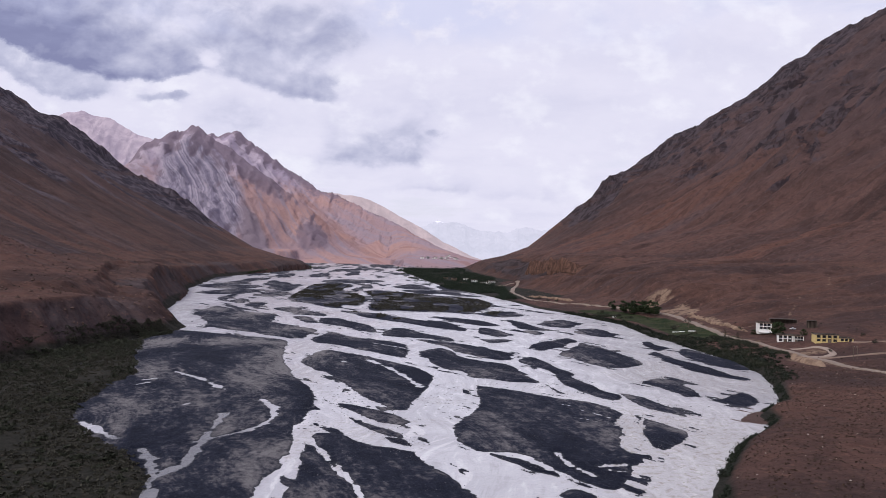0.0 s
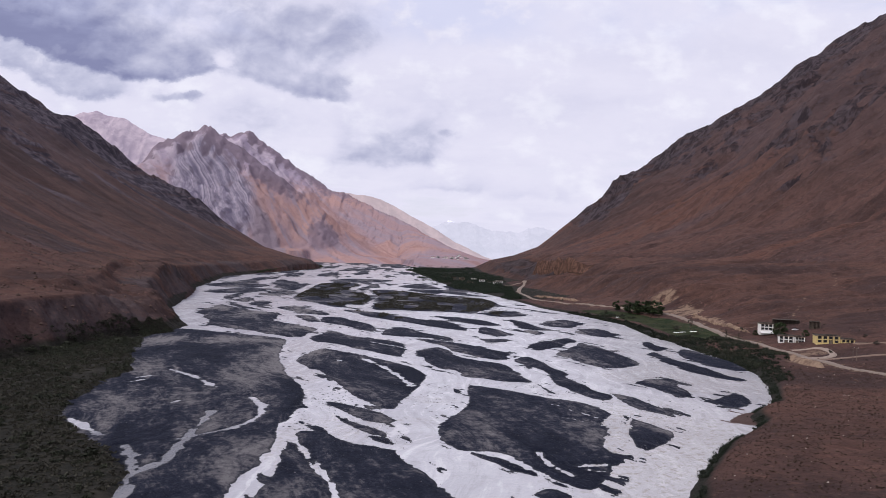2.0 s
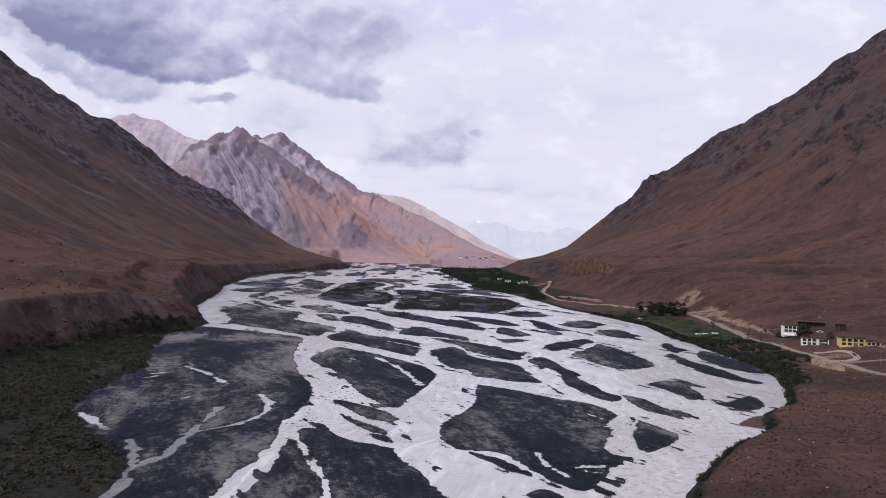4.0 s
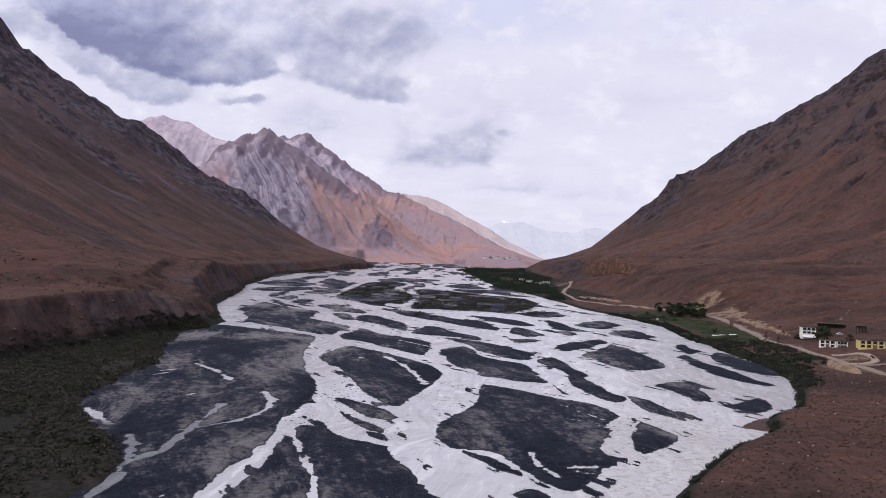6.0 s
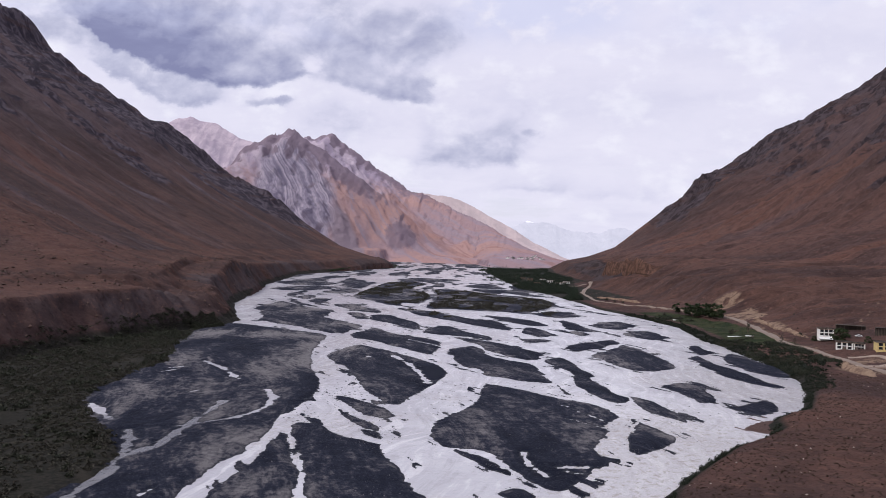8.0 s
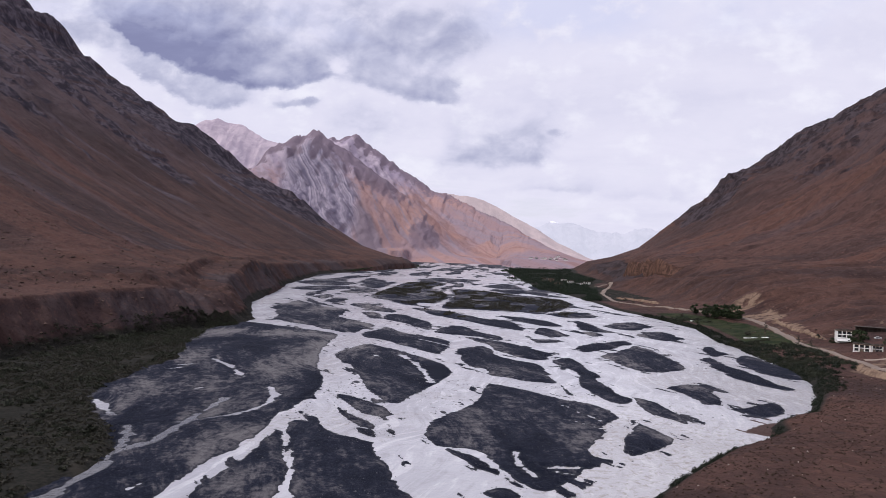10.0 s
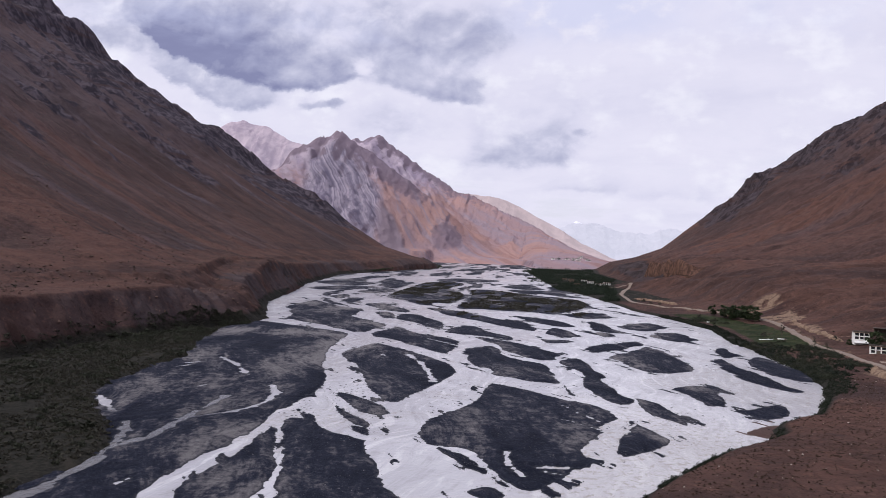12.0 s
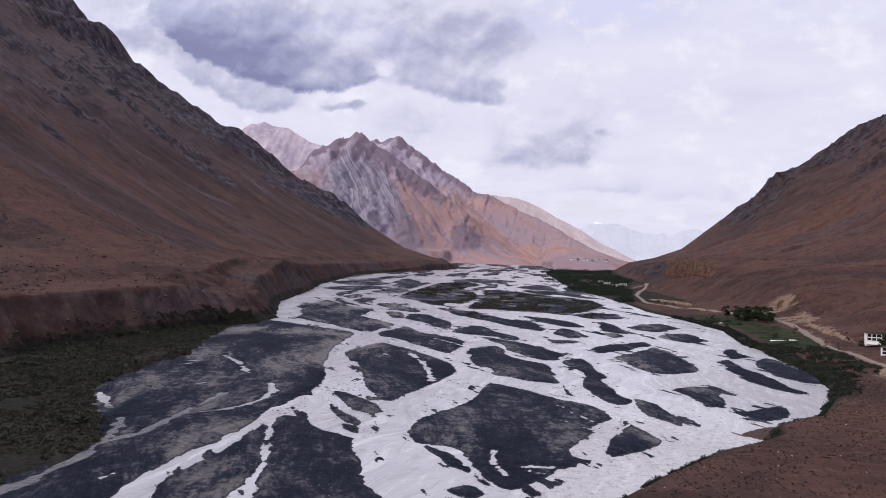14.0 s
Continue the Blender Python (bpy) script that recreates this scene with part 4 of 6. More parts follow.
BARS = [
    ("left_plain", [(-171, 459), (-128, 440), (-97, 423), (-89, 394), (-80, 347), (-73, 323), (-63, 298), (-55, 278), (-50, 262), (-48, 241), (-47, 223), (-48, 217), (-48, 211), (-45, 196), (-45, 180), (-44, 178), (-46, 164), (-45, 148), (-43, 133), (-32, 104), (-52, 95), (-85, 95), (-100, 120), (-100, 150), (-103, 175), (-128, 210), (-142, 245), (-158, 300), (-180, 350), (-196, 408), (-185, 440)]),
    ("wedge", [(-42, 198), (-38, 193), (-32, 180), (-26, 166), (-21, 150), (-20, 140), (-14, 124), (-29, 119), (-34, 133), (-39, 145), (-39, 156), (-39, 171), (-41, 194)]),
    ("fan", [(-41, 207), (-39, 211), (-34, 210), (-27, 202), (-20, 197), (-11, 193), (-9, 188), (-6, 181), (-1, 172), (4, 161), (12, 150), (23, 133), (-11, 122), (-15, 142), (-19, 153), (-21, 160), (-27, 173), (-36, 194)]),
    ("b1a", [(-40, 251), (-31, 247), (-22, 239), (-14, 228), (-13, 224), (-15, 221), (-23, 225), (-31, 236)]),
    ("b1b", [(-36, 236), (-28, 224), (-21, 218), (-14, 210), (-14, 205), (-20, 209), (-28, 219)]),
    ("b1c", [(-20, 207), (-14, 205), (-12, 198), (-17, 201)]),
    ("b2", [(-71, 345), (-60, 321), (-53, 313), (-44, 292), (-34, 269), (-25, 253), (-19, 244), (-14, 244), (-13, 256), (-10, 272), (-8, 283), (-6, 300), (-6, 311), (-11, 327), (-21, 342), (-37, 360), (-54, 377), (-65, 384), (-69, 366)]),
    ("b3", [(-80, 426), (-79, 447), (-73, 467), (-57, 445), (-41, 434), (-26, 423), (-19, 411), (-19, 387), (-18, 363), (-26, 365), (-39, 380), (-50, 389), (-65, 408), (-75, 414)]),
    ("b4", [(-13, 378), (-10, 389), (-0, 402), (8, 375), (22, 357), (31, 350), (36, 338), (39, 316), (42, 302), (39, 297), (31, 299), (19, 305), (11, 308), (7, 323), (1, 325), (-6, 346)]),
    ("b5", [(13, 288), (22, 285), (33, 277), (45, 267), (55, 262), (60, 250), (61, 241), (56, 230), (55, 218), (50, 202), (52, 194), (56, 193), (49, 183), (44, 173), (38, 164), (34, 167), (31, 170), (27, 175), (24, 183), (22, 189), (17, 193), (12, 193), (8, 195), (3, 204), (2, 213), (2, 222), (6, 233), (11, 251), (13, 264)]),
    ("b5b", [(66, 242), (69, 236), (73, 227), (76, 218), (66, 203), (60, 198), (60, 206), (61, 215), (64, 230)]),
    ("b5c", [(11, 192), (16, 190), (21, 184), (26, 178), (29, 171), (24, 174), (18, 180)]),
    ("b5d", [(24, 159), (28, 164), (31, 162), (33, 159), (30, 155)]),
    ("b6", [(86, 304), (92, 313), (103, 317), (110, 318), (106, 301), (105, 289), (101, 279), (97, 276), (95, 286), (91, 296)]),
    ("b7", [(108, 271), (115, 278), (124, 288), (125, 280), (122, 269), (117, 261), (111, 258), (108, 261)]),
    ("b8", [(71, 279), (78, 273), (81, 263), (84, 252), (84, 241), (80, 245), (74, 254), (72, 260)]),
    ("b9", [(39, 356), (47, 373), (53, 358), (56, 341), (61, 323), (58, 314), (63, 298), (66, 283), (70, 276), (67, 267), (61, 269), (55, 283), (51, 297), (51, 313), (50, 332)]),
    ("b9b", [(42, 300), (46, 288), (49, 275), (44, 280)]),
    ("b10", [(64, 390), (75, 408), (88, 438), (94, 426), (100, 403), (104, 378), (104, 357), (97, 347), (85, 341), (78, 348), (71, 367)]),
    ("b11", [(54, 419), (61, 439), (73, 450), (85, 464), (88, 447), (78, 423), (66, 407), (57, 400)]),
    ("b12", [(97, 499), (108, 520), (119, 522), (124, 498), (128, 492), (114, 473), (104, 480)]),
    ("b13", [(77, 545), (92, 580), (107, 588), (115, 562), (101, 530), (88, 527)]),
    ("b14", [(129, 446), (137, 453), (138, 434), (140, 422), (130, 408), (126, 417)]),
    ("b15", [(118, 395), (127, 408), (129, 390), (131, 367), (136, 349), (139, 329), (143, 319), (137, 313), (132, 318), (126, 330), (122, 346), (119, 369)]),
    ("b16", [(137, 402), (148, 421), (155, 399), (158, 374), (158, 348), (151, 343), (144, 351), (138, 369), (134, 381)]),
    ("b17", [(-41, 457), (-37, 488), (-27, 501), (-12, 476), (5, 448), (10, 432), (-0, 436), (-15, 444), (-28, 448)]),
    ("b18", [(-15, 439), (8, 427), (25, 409), (38, 388), (39, 376), (36, 360), (22, 365), (11, 384), (-0, 410)]),
    ("b19", [(24, 484), (29, 514), (39, 509), (47, 489), (50, 473), (43, 462), (32, 466)]),
    ("b19b", [(22, 455), (29, 447), (42, 447), (47, 442), (36, 429), (28, 430)]),
    ("b20", [(-92, 634), (-70, 622), (-49, 611), (-22, 566), (6, 545), (18, 515), (19, 486), (5, 498), (-16, 520), (-39, 548), (-60, 576)]),
    ("b21", [(-6, 595), (11, 589), (34, 566), (48, 538), (36, 527), (19, 544), (6, 564)]),
    ("b22", [(33, 633), (50, 656), (69, 661), (77, 628), (60, 602), (46, 609)]),
    ("b23", [(58, 576), (68, 560), (75, 528), (82, 507), (67, 504), (57, 524)]),
    ("b24", [(59, 498), (67, 504), (73, 487), (65, 473)]),
    ("b25", [(-204, 579), (-210, 624), (-211, 657), (-183, 626), (-155, 598), (-138, 586), (-130, 548), (-129, 526), (-116, 512), (-99, 493), (-86, 478), (-84, 455), (-91, 432), (-103, 439), (-121, 454), (-144, 468), (-159, 479), (-166, 481), (-175, 515)]),
    ("b26", [(-154, 641), (-144, 657), (-117, 627), (-93, 593), (-103, 580), (-126, 600)]),
    ("b27", [(-96, 557), (-81, 561), (-59, 526), (-43, 480), (-48, 466), (-68, 500), (-86, 519)]),
    ("b28", [(-118, 566), (-108, 568), (-93, 526), (-105, 532)]),
    ("b29", [(-167, 769), (-185, 947), (-195, 1091), (-170, 1166), (-128, 1088), (-132, 971), (-99, 879), (-81, 800), (-78, 699), (-94, 694), (-96, 658), (-125, 699)]),
    ("b30", [(-66, 654), (-76, 802), (-99, 943), (-70, 970), (-29, 908), (15, 867), (49, 827), (61, 743), (46, 680), (27, 631), (7, 638), (-20, 642), (-41, 648)]),
    ("b31", [(-353, 1008), (-323, 1043), (-258, 1022), (-260, 941), (-309, 948)]),
    ("b32", [(-294, 859), (-270, 922), (-227, 928), (-234, 848), (-268, 822)]),
    ("b33", [(-240, 752), (-247, 809), (-237, 824), (-225, 739)]),
    ("b34", [(-219, 820), (-204, 898), (-176, 848), (-194, 798)]),
    ("b35", [(-218, 724), (-215, 761), (-199, 730), (-199, 690)]),
    ("b36", [(-192, 677), (-189, 717), (-171, 699), (-173, 655)]),
    ("b37", [(-70, 1081), (-37, 1174), (-3, 1030), (-32, 1016)]),
    ("b38", [(-199, 1194), (-180, 1305), (-95, 1278), (-132, 1165)]),
]


def gravel_bar(corners, mat=MAT_GRAVEL):
    corners = np.array(corners, float)
    near = corners[:, 1].min()
    size = min(np.ptp(corners[:, 0]), np.ptp(corners[:, 1]))
    cell = 0.6 if near < 260 else 0.85 if near < 400 else 1.35 if near < 620 else 2.2
    pad = 9
    xs = np.arange(corners[:, 0].min() - pad, corners[:, 0].max() + pad, cell)
    ys = np.arange(corners[:, 1].min() - pad, corners[:, 1].max() + pad, cell * 1.25)
    x, y = np.meshgrid(xs, ys)
    d = inside_distance(x, y, outline(corners))
    rag = min(1.0, size / 20)
    s, n = x * 0.6 - y * 0.8, x * 0.8 + y * 0.6
    d = d + rag * (fbm(n / 10, s / 18, 4) * 1.1 + fbm(n / 2.6, s / 4.5, 3, 0.7) * 0.9 + fbm(n / 1.1, s / 1.7, 2) * 0.6)
    if near > 270:
        d = d + rag * (fbm(n / 13 + 2, s / 34, 6, 0.64) * (6.0 if near > 430 else 4.4) - 0.6)
    # shoals beside the bar, and thin threads of water over it
    shoal = (fbm(n / 4.5 + 11, s / 13, 4, 0.6) - 0.34) * 7
    d = np.where(d > -6, np.maximum(d, np.minimum(shoal, 0.9 + 0 * d) * rag), d)
    thread = ridged(n / 26 + 5, s / 120, 3, 0.55)
    d = np.where(d > 0, np.minimum(d, (0.950 - thread) * 40 + 0.1 + np.clip(fbm(n / 30, s / 60, 2) * 5 + 1.2, 0, 9)), d)
    for half, line in RILLS:
        if max(p[1] for p in line) > ys[0] and min(p[1] for p in line) < ys[-1]:
            e = line_distance(x, y, line) - half * (0.62 + 0.5 * fbm(s / 9, s / 9, 2)) + fbm(x / 2.5, y / 3.2, 3) * 1.1 + fbm(x / 1.1, y / 1.5, 2) * 0.9
            d = np.minimum(d, e)
    z = np.clip(d * 0.20, -0.6, 0.55) + smooth(1, 7, d) * (fbm(x / 9, y / 26, 4) * 0.45 + fbm(x / 2.5, y / 3, 3) * 0.12)
    ok = d > -2.2
    idx = np.arange(x.size).reshape(x.shape)
    q = np.stack([idx[:-1, :-1], idx[:-1, 1:], idx[1:, 1:], idx[1:, :-1]], axis=-1).reshape(-1, 4)
    q = q[ok.ravel()[q].all(1)]
    if not len(q):
        return None
    used, inverse = np.unique(q, return_inverse=True)
    pts = np.stack([x, y, z], axis=-1).reshape(-1, 3)[used]
    ob = mesh_object("gravel_bar", pts, inverse.reshape(-1, 4), mat)
    return tagged(ob, "low dark-grey gravel bar with damp edges between river channels", "gravel bar", "gravel bars of the braided river")


NEAR_BARS = []
for name, corners in BARS:
    bar = gravel_bar(corners)
    if bar and min(c[1] for c in corners) < 340:
        NEAR_BARS.append(bar)

for corners in ([(54.1, 217.2), (56.0, 215.5), (57.4, 213.6), (55.9, 211.6), (54.0, 213.0)], [(52.2, 204.6), (54.6, 203.6), (57.6, 200.4), (57.0, 197.6), (54.6, 197.2), (53.0, 200.4)], [(57.9, 219.5), (58.7, 216.5), (58.2, 213.5), (57.5, 217.0)]):
    gravel_bar(corners)

sand = gravel_bar([(101, 236), (106, 244), (114, 251), (124, 255), (128, 246), (118, 238), (110, 231)], MAT_SANDBAR)
tagged(sand, "smooth reddish-brown sandbar under the eroded river bank", "sandbar")


# ---------------------------------------------------------------- the far reach: countless small bars
def far_bars():
    xs, ys = np.arange(-720, 130, 4.0), steps((700, 1300, 5, 9), (1300, 3150, 9, 22))
    x, y = np.meshgrid(xs, ys)
    slant = x + 0.10 * y
    d = fbm(slant / 34, y / 210, 5, 0.6) * 1.5 + fbm(slant / 13, y / 70, 3, 0.6) * 0.5
    d = d + 0.10 * smooth(1400, 2300, y) - 0.04
    xl, xr = left_cliff(y), right_bank(y)
    mask = (x > xl - 6) & (x < xr + 6)
    taken = np.full(x.shape, -1e9)
    for _, corners in BARS:
        c = np.array(corners, float)
        if c[:, 1].max() > 690:
            taken = np.maximum(taken, inside_distance(x, y, outline(c, 3)))
    z = np.clip(d * 1.1, -0.6, 0.5)
    z = np.where(taken > -9, -0.6, z) - 0.6 * (1 - smooth(880, 960, y + fbm(x / 40, y / 40, 3) * 60))
    ok = mask & (z > -0.45)
    idx = np.arange(x.size).reshape(x.shape)
    q = np.stack([idx[:-1, :-1], idx[:-1, 1:], idx[1:, 1:], idx[1:, :-1]], axis=-1).reshape(-1, 4)
    q = q[ok.ravel()[q].all(1)]
    used, inverse = np.unique(q, return_inverse=True)
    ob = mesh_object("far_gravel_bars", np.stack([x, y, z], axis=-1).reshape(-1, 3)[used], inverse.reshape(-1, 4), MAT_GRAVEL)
    tagged(ob, "countless thin dark gravel strips in the distant braided river", "gravel bars", kind="stuff")


far_bars()


def shoals():
    """Thin streaks of gravel just breaking the surface between the bars."""
    xs, ys = np.arange(-240, 165, 1.5), steps((430, 700, 1.8, 2.6), (700, 960, 2.6, 4))
    x, y = np.meshgrid(xs, ys)
    s, n = x * 0.6 - y * 0.8, x * 0.8 + y * 0.6
    d = fbm(n / 7 + 3, s / 34, 5, 0.62) - 0.34 + 0.13 * smooth(560, 680, y) + 0.35 * fbm(x / 60, y / 90, 2) - 0.2 * (1 - smooth(430, 520, y))
    mask = (x > left_cliff(y) + 6) & (x < right_bank(y) - 4)
    z = np.clip(d * 1.6, -0.5, 0.22)
    ok = mask & (z > -0.30)
    idx = np.arange(x.size).reshape(x.shape)
    q = np.stack([idx[:-1, :-1], idx[:-1, 1:], idx[1:, 1:], idx[1:, :-1]], axis=-1).reshape(-1, 4)
    q = q[ok.ravel()[q].all(1)]
    used, inverse = np.unique(q, return_inverse=True)
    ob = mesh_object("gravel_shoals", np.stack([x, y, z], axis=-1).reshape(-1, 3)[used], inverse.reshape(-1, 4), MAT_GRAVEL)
    tagged(ob, "thin dark gravel shoals breaking the surface of shallow channels", "gravel shoals", kind="stuff")


shoals()


# ---------------------------------------------------------------- eroded bluffs
def bluff_material(name, lo, hi, dark):
    m, g = material(name)
    p = position(g)
    n = g.noise(stretched(g, p, 0.30, 0.30, 0.04), 1.0, 7.0, 0.66)
    fine = g.noise(p, 1.4, 5.0, 0.7)
    c = g.mix(g.span(n, 0.38, 0.62), lo, hi)
    c = g.mix(g.span(g.noise(stretched(g, p, 0.02, 0.02, 0.35), 1.0, 4.0), 0.55, 0.68, 0.0, 0.6), c, dark)
    c = g.mix(g.span(fine, 0.5, 0.72, 0.0, 0.45), c, dark)
    finish(g, c, 0.95, fine, 0.8, 0.6, specular=0.05)
    return m


def bluff(line, high, flute, mat, label, seed, lean=0.35, sink=2.0):
    """A steep face of fluted earth along a line, with buttresses, runnels and a broken top edge."""
    p = np.array(line, float)
    run = np.concatenate([[0], np.cumsum(np.hypot(*np.diff(p, axis=0).T))])
    u = np.arange(0, run[-1], flute / 7)
    x0, y0 = np.interp(u, run, p[:, 0]), np.interp(u, run, p[:, 1])
    wx, wy = np.gradient(x0), np.gradient(y0)
    k = np.hypot(wx, wy)
    ox, oy = wy / k, -wx / k
    v = np.linspace(0, 1, 16)
    U, V = np.meshgrid(u, v)
    end = smooth(0, 0.14, u / run[-1]) * (1 - smooth(0.86, 1, u / run[-1]))
    top = high * end * (0.85 + 0.25 * fbm(u / (flute * 5) + seed, u * 0 + seed, 2))
    foot = land(x0 + ox * lean * high, y0 + oy * lean * high)[0]
    base, brink = np.minimum(land(x0, y0)[0], foot) - sink, land(x0, y0)[0]
    rib = ridged(U / flute + seed + 0.25 * fbm(V * 3 + seed, U / flute, 2), V * 0.8 + seed, 3, 0.55)
    out = (1 - V) * lean * high + (rib - 0.45) * flute * 0.42 * (0.35 + np.sin(V * math.pi * 0.9)) - 1.5 * V ** 6
    X1, Y1 = x0[None] + ox[None] * out, y0[None] + oy[None] * out
    Z1 = base[None] + (brink + top - base)[None] * V - smooth(0.85, 1, V) * 0.4 * (1 - rib) * flute * 0.2
    back = np.stack([x0 - ox * high * 0.9, y0 - oy * high * 0.9, land(x0 - ox * high * 0.9, y0 - oy * high * 0.9)[0] - 1.0], -1)
    pts = np.concatenate([np.stack([X1, Y1, Z1], -1).reshape(-1, 3), back])
    rows, cols = len(v) + 1, len(u)
    idx = np.arange(rows * cols).reshape(rows, cols)
    q = np.stack([idx[:-1, :-1], idx[:-1, 1:], idx[1:, 1:], idx[1:, :-1]], axis=-1).reshape(-1, 4)
    return tagged(mesh_object("bluff", pts, q, mat), label, "bluff", "eroded bluffs", "structure")


BLUFF_PALE = bluff_material("pale_silt_bluff", (0.140, 0.092, 0.070), (0.26, 0.185, 0.135), (0.085, 0.054, 0.042))
BLUFF_BROWN = bluff_material("brown_conglomerate_bluff", (0.052, 0.030, 0.025), (0.125, 0.070, 0.052), (0.018, 0.013, 0.013))
bluff([(160, 1230), (166, 1170), (172, 1110), (178, 1060), (188, 1015), (204, 975)], 19, 8.0, BLUFF_BROWN, "brown fluted conglomerate bluff with dark runnels", 1.3)
bluff([(209, 585), (209, 560), (205, 535), (204, 505), (203, 478), (205, 455)], 2.4, 3.4, BLUFF_PALE, "low pale cut bank beside the dirt road", 7.7)
bluff([(112, 862), (124, 835), (138, 800), (152, 765)], 3.0, 3.0, BLUFF_PALE, "low pale cut bank over the bend of a road", 2.9)
bluff([(186, 368), (184, 352), (187, 336)], 3.0, 2.6, BLUFF_PALE, "pale spoil bank below the dirt road", 9.2, 0.9)


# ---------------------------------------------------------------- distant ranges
def distant_material(name, low, high, air_glow, snow_from=1e9):
    """Mountains many kilometres off, the pale haze between put into colour and emission."""
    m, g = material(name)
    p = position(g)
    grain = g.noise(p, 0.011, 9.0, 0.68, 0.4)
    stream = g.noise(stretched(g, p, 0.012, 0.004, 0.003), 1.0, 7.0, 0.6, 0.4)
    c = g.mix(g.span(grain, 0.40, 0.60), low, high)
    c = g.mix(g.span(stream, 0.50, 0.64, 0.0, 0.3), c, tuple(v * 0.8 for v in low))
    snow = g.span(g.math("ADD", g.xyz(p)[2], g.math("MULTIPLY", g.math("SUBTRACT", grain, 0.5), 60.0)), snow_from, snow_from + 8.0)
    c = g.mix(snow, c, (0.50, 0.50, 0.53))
    s = g.node("ShaderNodeBsdfPrincipled", {"Base Color": c, "Roughness": 0.95, "Specular IOR Level": 0.05, "Emission Color": (*air_glow, 1), "Emission Strength": 1.0})
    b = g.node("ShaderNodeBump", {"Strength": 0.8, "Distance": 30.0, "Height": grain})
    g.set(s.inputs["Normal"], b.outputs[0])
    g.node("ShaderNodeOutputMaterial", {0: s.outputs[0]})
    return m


def distant_range(name, xs, zs, yc, depth, mat, label, seed, relief=0.22, jag=10.0, lower=0.0):
    x, v = np.meshgrid(np.linspace(xs[0], xs[-1], 220), np.linspace(0, 1, 60))
    zc = np.interp(x, xs, zs) + fbm(x / 60 + seed, x * 0 + seed, 5, 0.6) * jag
    gully = ridged(x / 170 + seed + v * 0.6, v * 1.6 + seed, 6, 0.58) - 0.6
    z = lower + (zc - lower) * (v ** 1.15) + gully * (zc - lower) * relief * np.sin(v * math.pi) ** 0.6
    y = yc - depth * (1 - v)
    z[-1] = zc[-1]
    idx = np.arange(x.size).reshape(x.shape)
    q = np.stack([idx[:-1, :-1], idx[:-1, 1:], idx[1:, 1:], idx[1:, :-1]], axis=-1).reshape(-1, 4)
    ob = mesh_object(name, np.stack([x, y, z], axis=-1).reshape(-1, 3), q, mat)
    return tagged(ob, label, "mountain range", kind="structure")


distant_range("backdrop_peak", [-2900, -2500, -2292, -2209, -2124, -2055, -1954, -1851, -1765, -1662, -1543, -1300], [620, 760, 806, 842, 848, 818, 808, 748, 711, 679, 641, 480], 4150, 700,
              distant_material("lilac_hazed_rock", (0.24, 0.19, 0.22), (0.38, 0.31, 0.33), (0.17, 0.15, 0.20)), "pale lilac rocky peak far behind the valley", 2.0, 0.3)
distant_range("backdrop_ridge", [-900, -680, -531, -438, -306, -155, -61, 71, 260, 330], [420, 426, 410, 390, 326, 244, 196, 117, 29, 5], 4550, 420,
              distant_material("pink_hazed_rock", (0.28, 0.22, 0.22), (0.38, 0.30, 0.29), (0.23, 0.195, 0.215)), "pale pink hazy ridge running down to the valley floor", 5.0, 0.2, 7.0)
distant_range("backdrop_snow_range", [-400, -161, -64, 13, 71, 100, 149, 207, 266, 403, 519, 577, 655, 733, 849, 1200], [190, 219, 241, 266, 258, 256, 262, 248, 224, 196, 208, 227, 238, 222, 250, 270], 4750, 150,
              distant_material("blue_hazed_rock", (0.11, 0.11, 0.125), (0.16, 0.155, 0.17), (0.55, 0.545, 0.64), 260.0), "faint blue snow-capped range on the horizon", 9.0, 0.2, 16.0)


# ---------------------------------------------------------------- helpers for things
def thing(name, m, label, category, group=""):
    ob = new(name)
    ob.matrix_world = m
    return tagged(ob, label, category, group)


def part(name, bm, mat, parent, label=""):
    me = bpy.data.meshes.new(name)
    bmesh.ops.recalc_face_normals(bm, faces=bm.faces)
    bm.to_mesh(me)
    bm.free()
    me.materials.append(mat)
    ob = new(name, me)
    ob.parent = parent
    if label:
        ob["label"] = label
    return ob


def box(bm, x0, x1, y0, y1, z0, z1):
    made = bmesh.ops.create_cube(bm, size=1.0)["verts"]
    for v in made:
        v.co = Vector(((x0 + x1) / 2 + v.co.x * (x1 - x0), (y0 + y1) / 2 + v.co.y * (y1 - y0), (z0 + z1) / 2 + v.co.z * (z1 - z0)))
    return made


def boxes(*spans):
    bm = bmesh.new()
    for s in spans:
        box(bm, *s)
    return bm


def rod(bm, a, b, r0, r1, sides=7):
    """A tapered stick from a to b."""
    a, b = Vector(a), Vector(b)
    turn = (b - a).to_track_quat("Z", "Y").to_matrix()
    rings = []
    for at, r in ((a, r0), (b, r1)):
        rings.append([bm.verts.new(at + turn @ Vector((r * math.cos(k * 2 * math.pi / sides), r * math.sin(k * 2 * math.pi / sides), 0))) for k in range(sides)])
    for k in range(sides):
        bm.faces.new((rings[0][k], rings[0][(k + 1) % sides], rings[1][(k + 1) % sides], rings[1][k]))
    bm.faces.new(rings[0][::-1])
    bm.faces.new(rings[1])


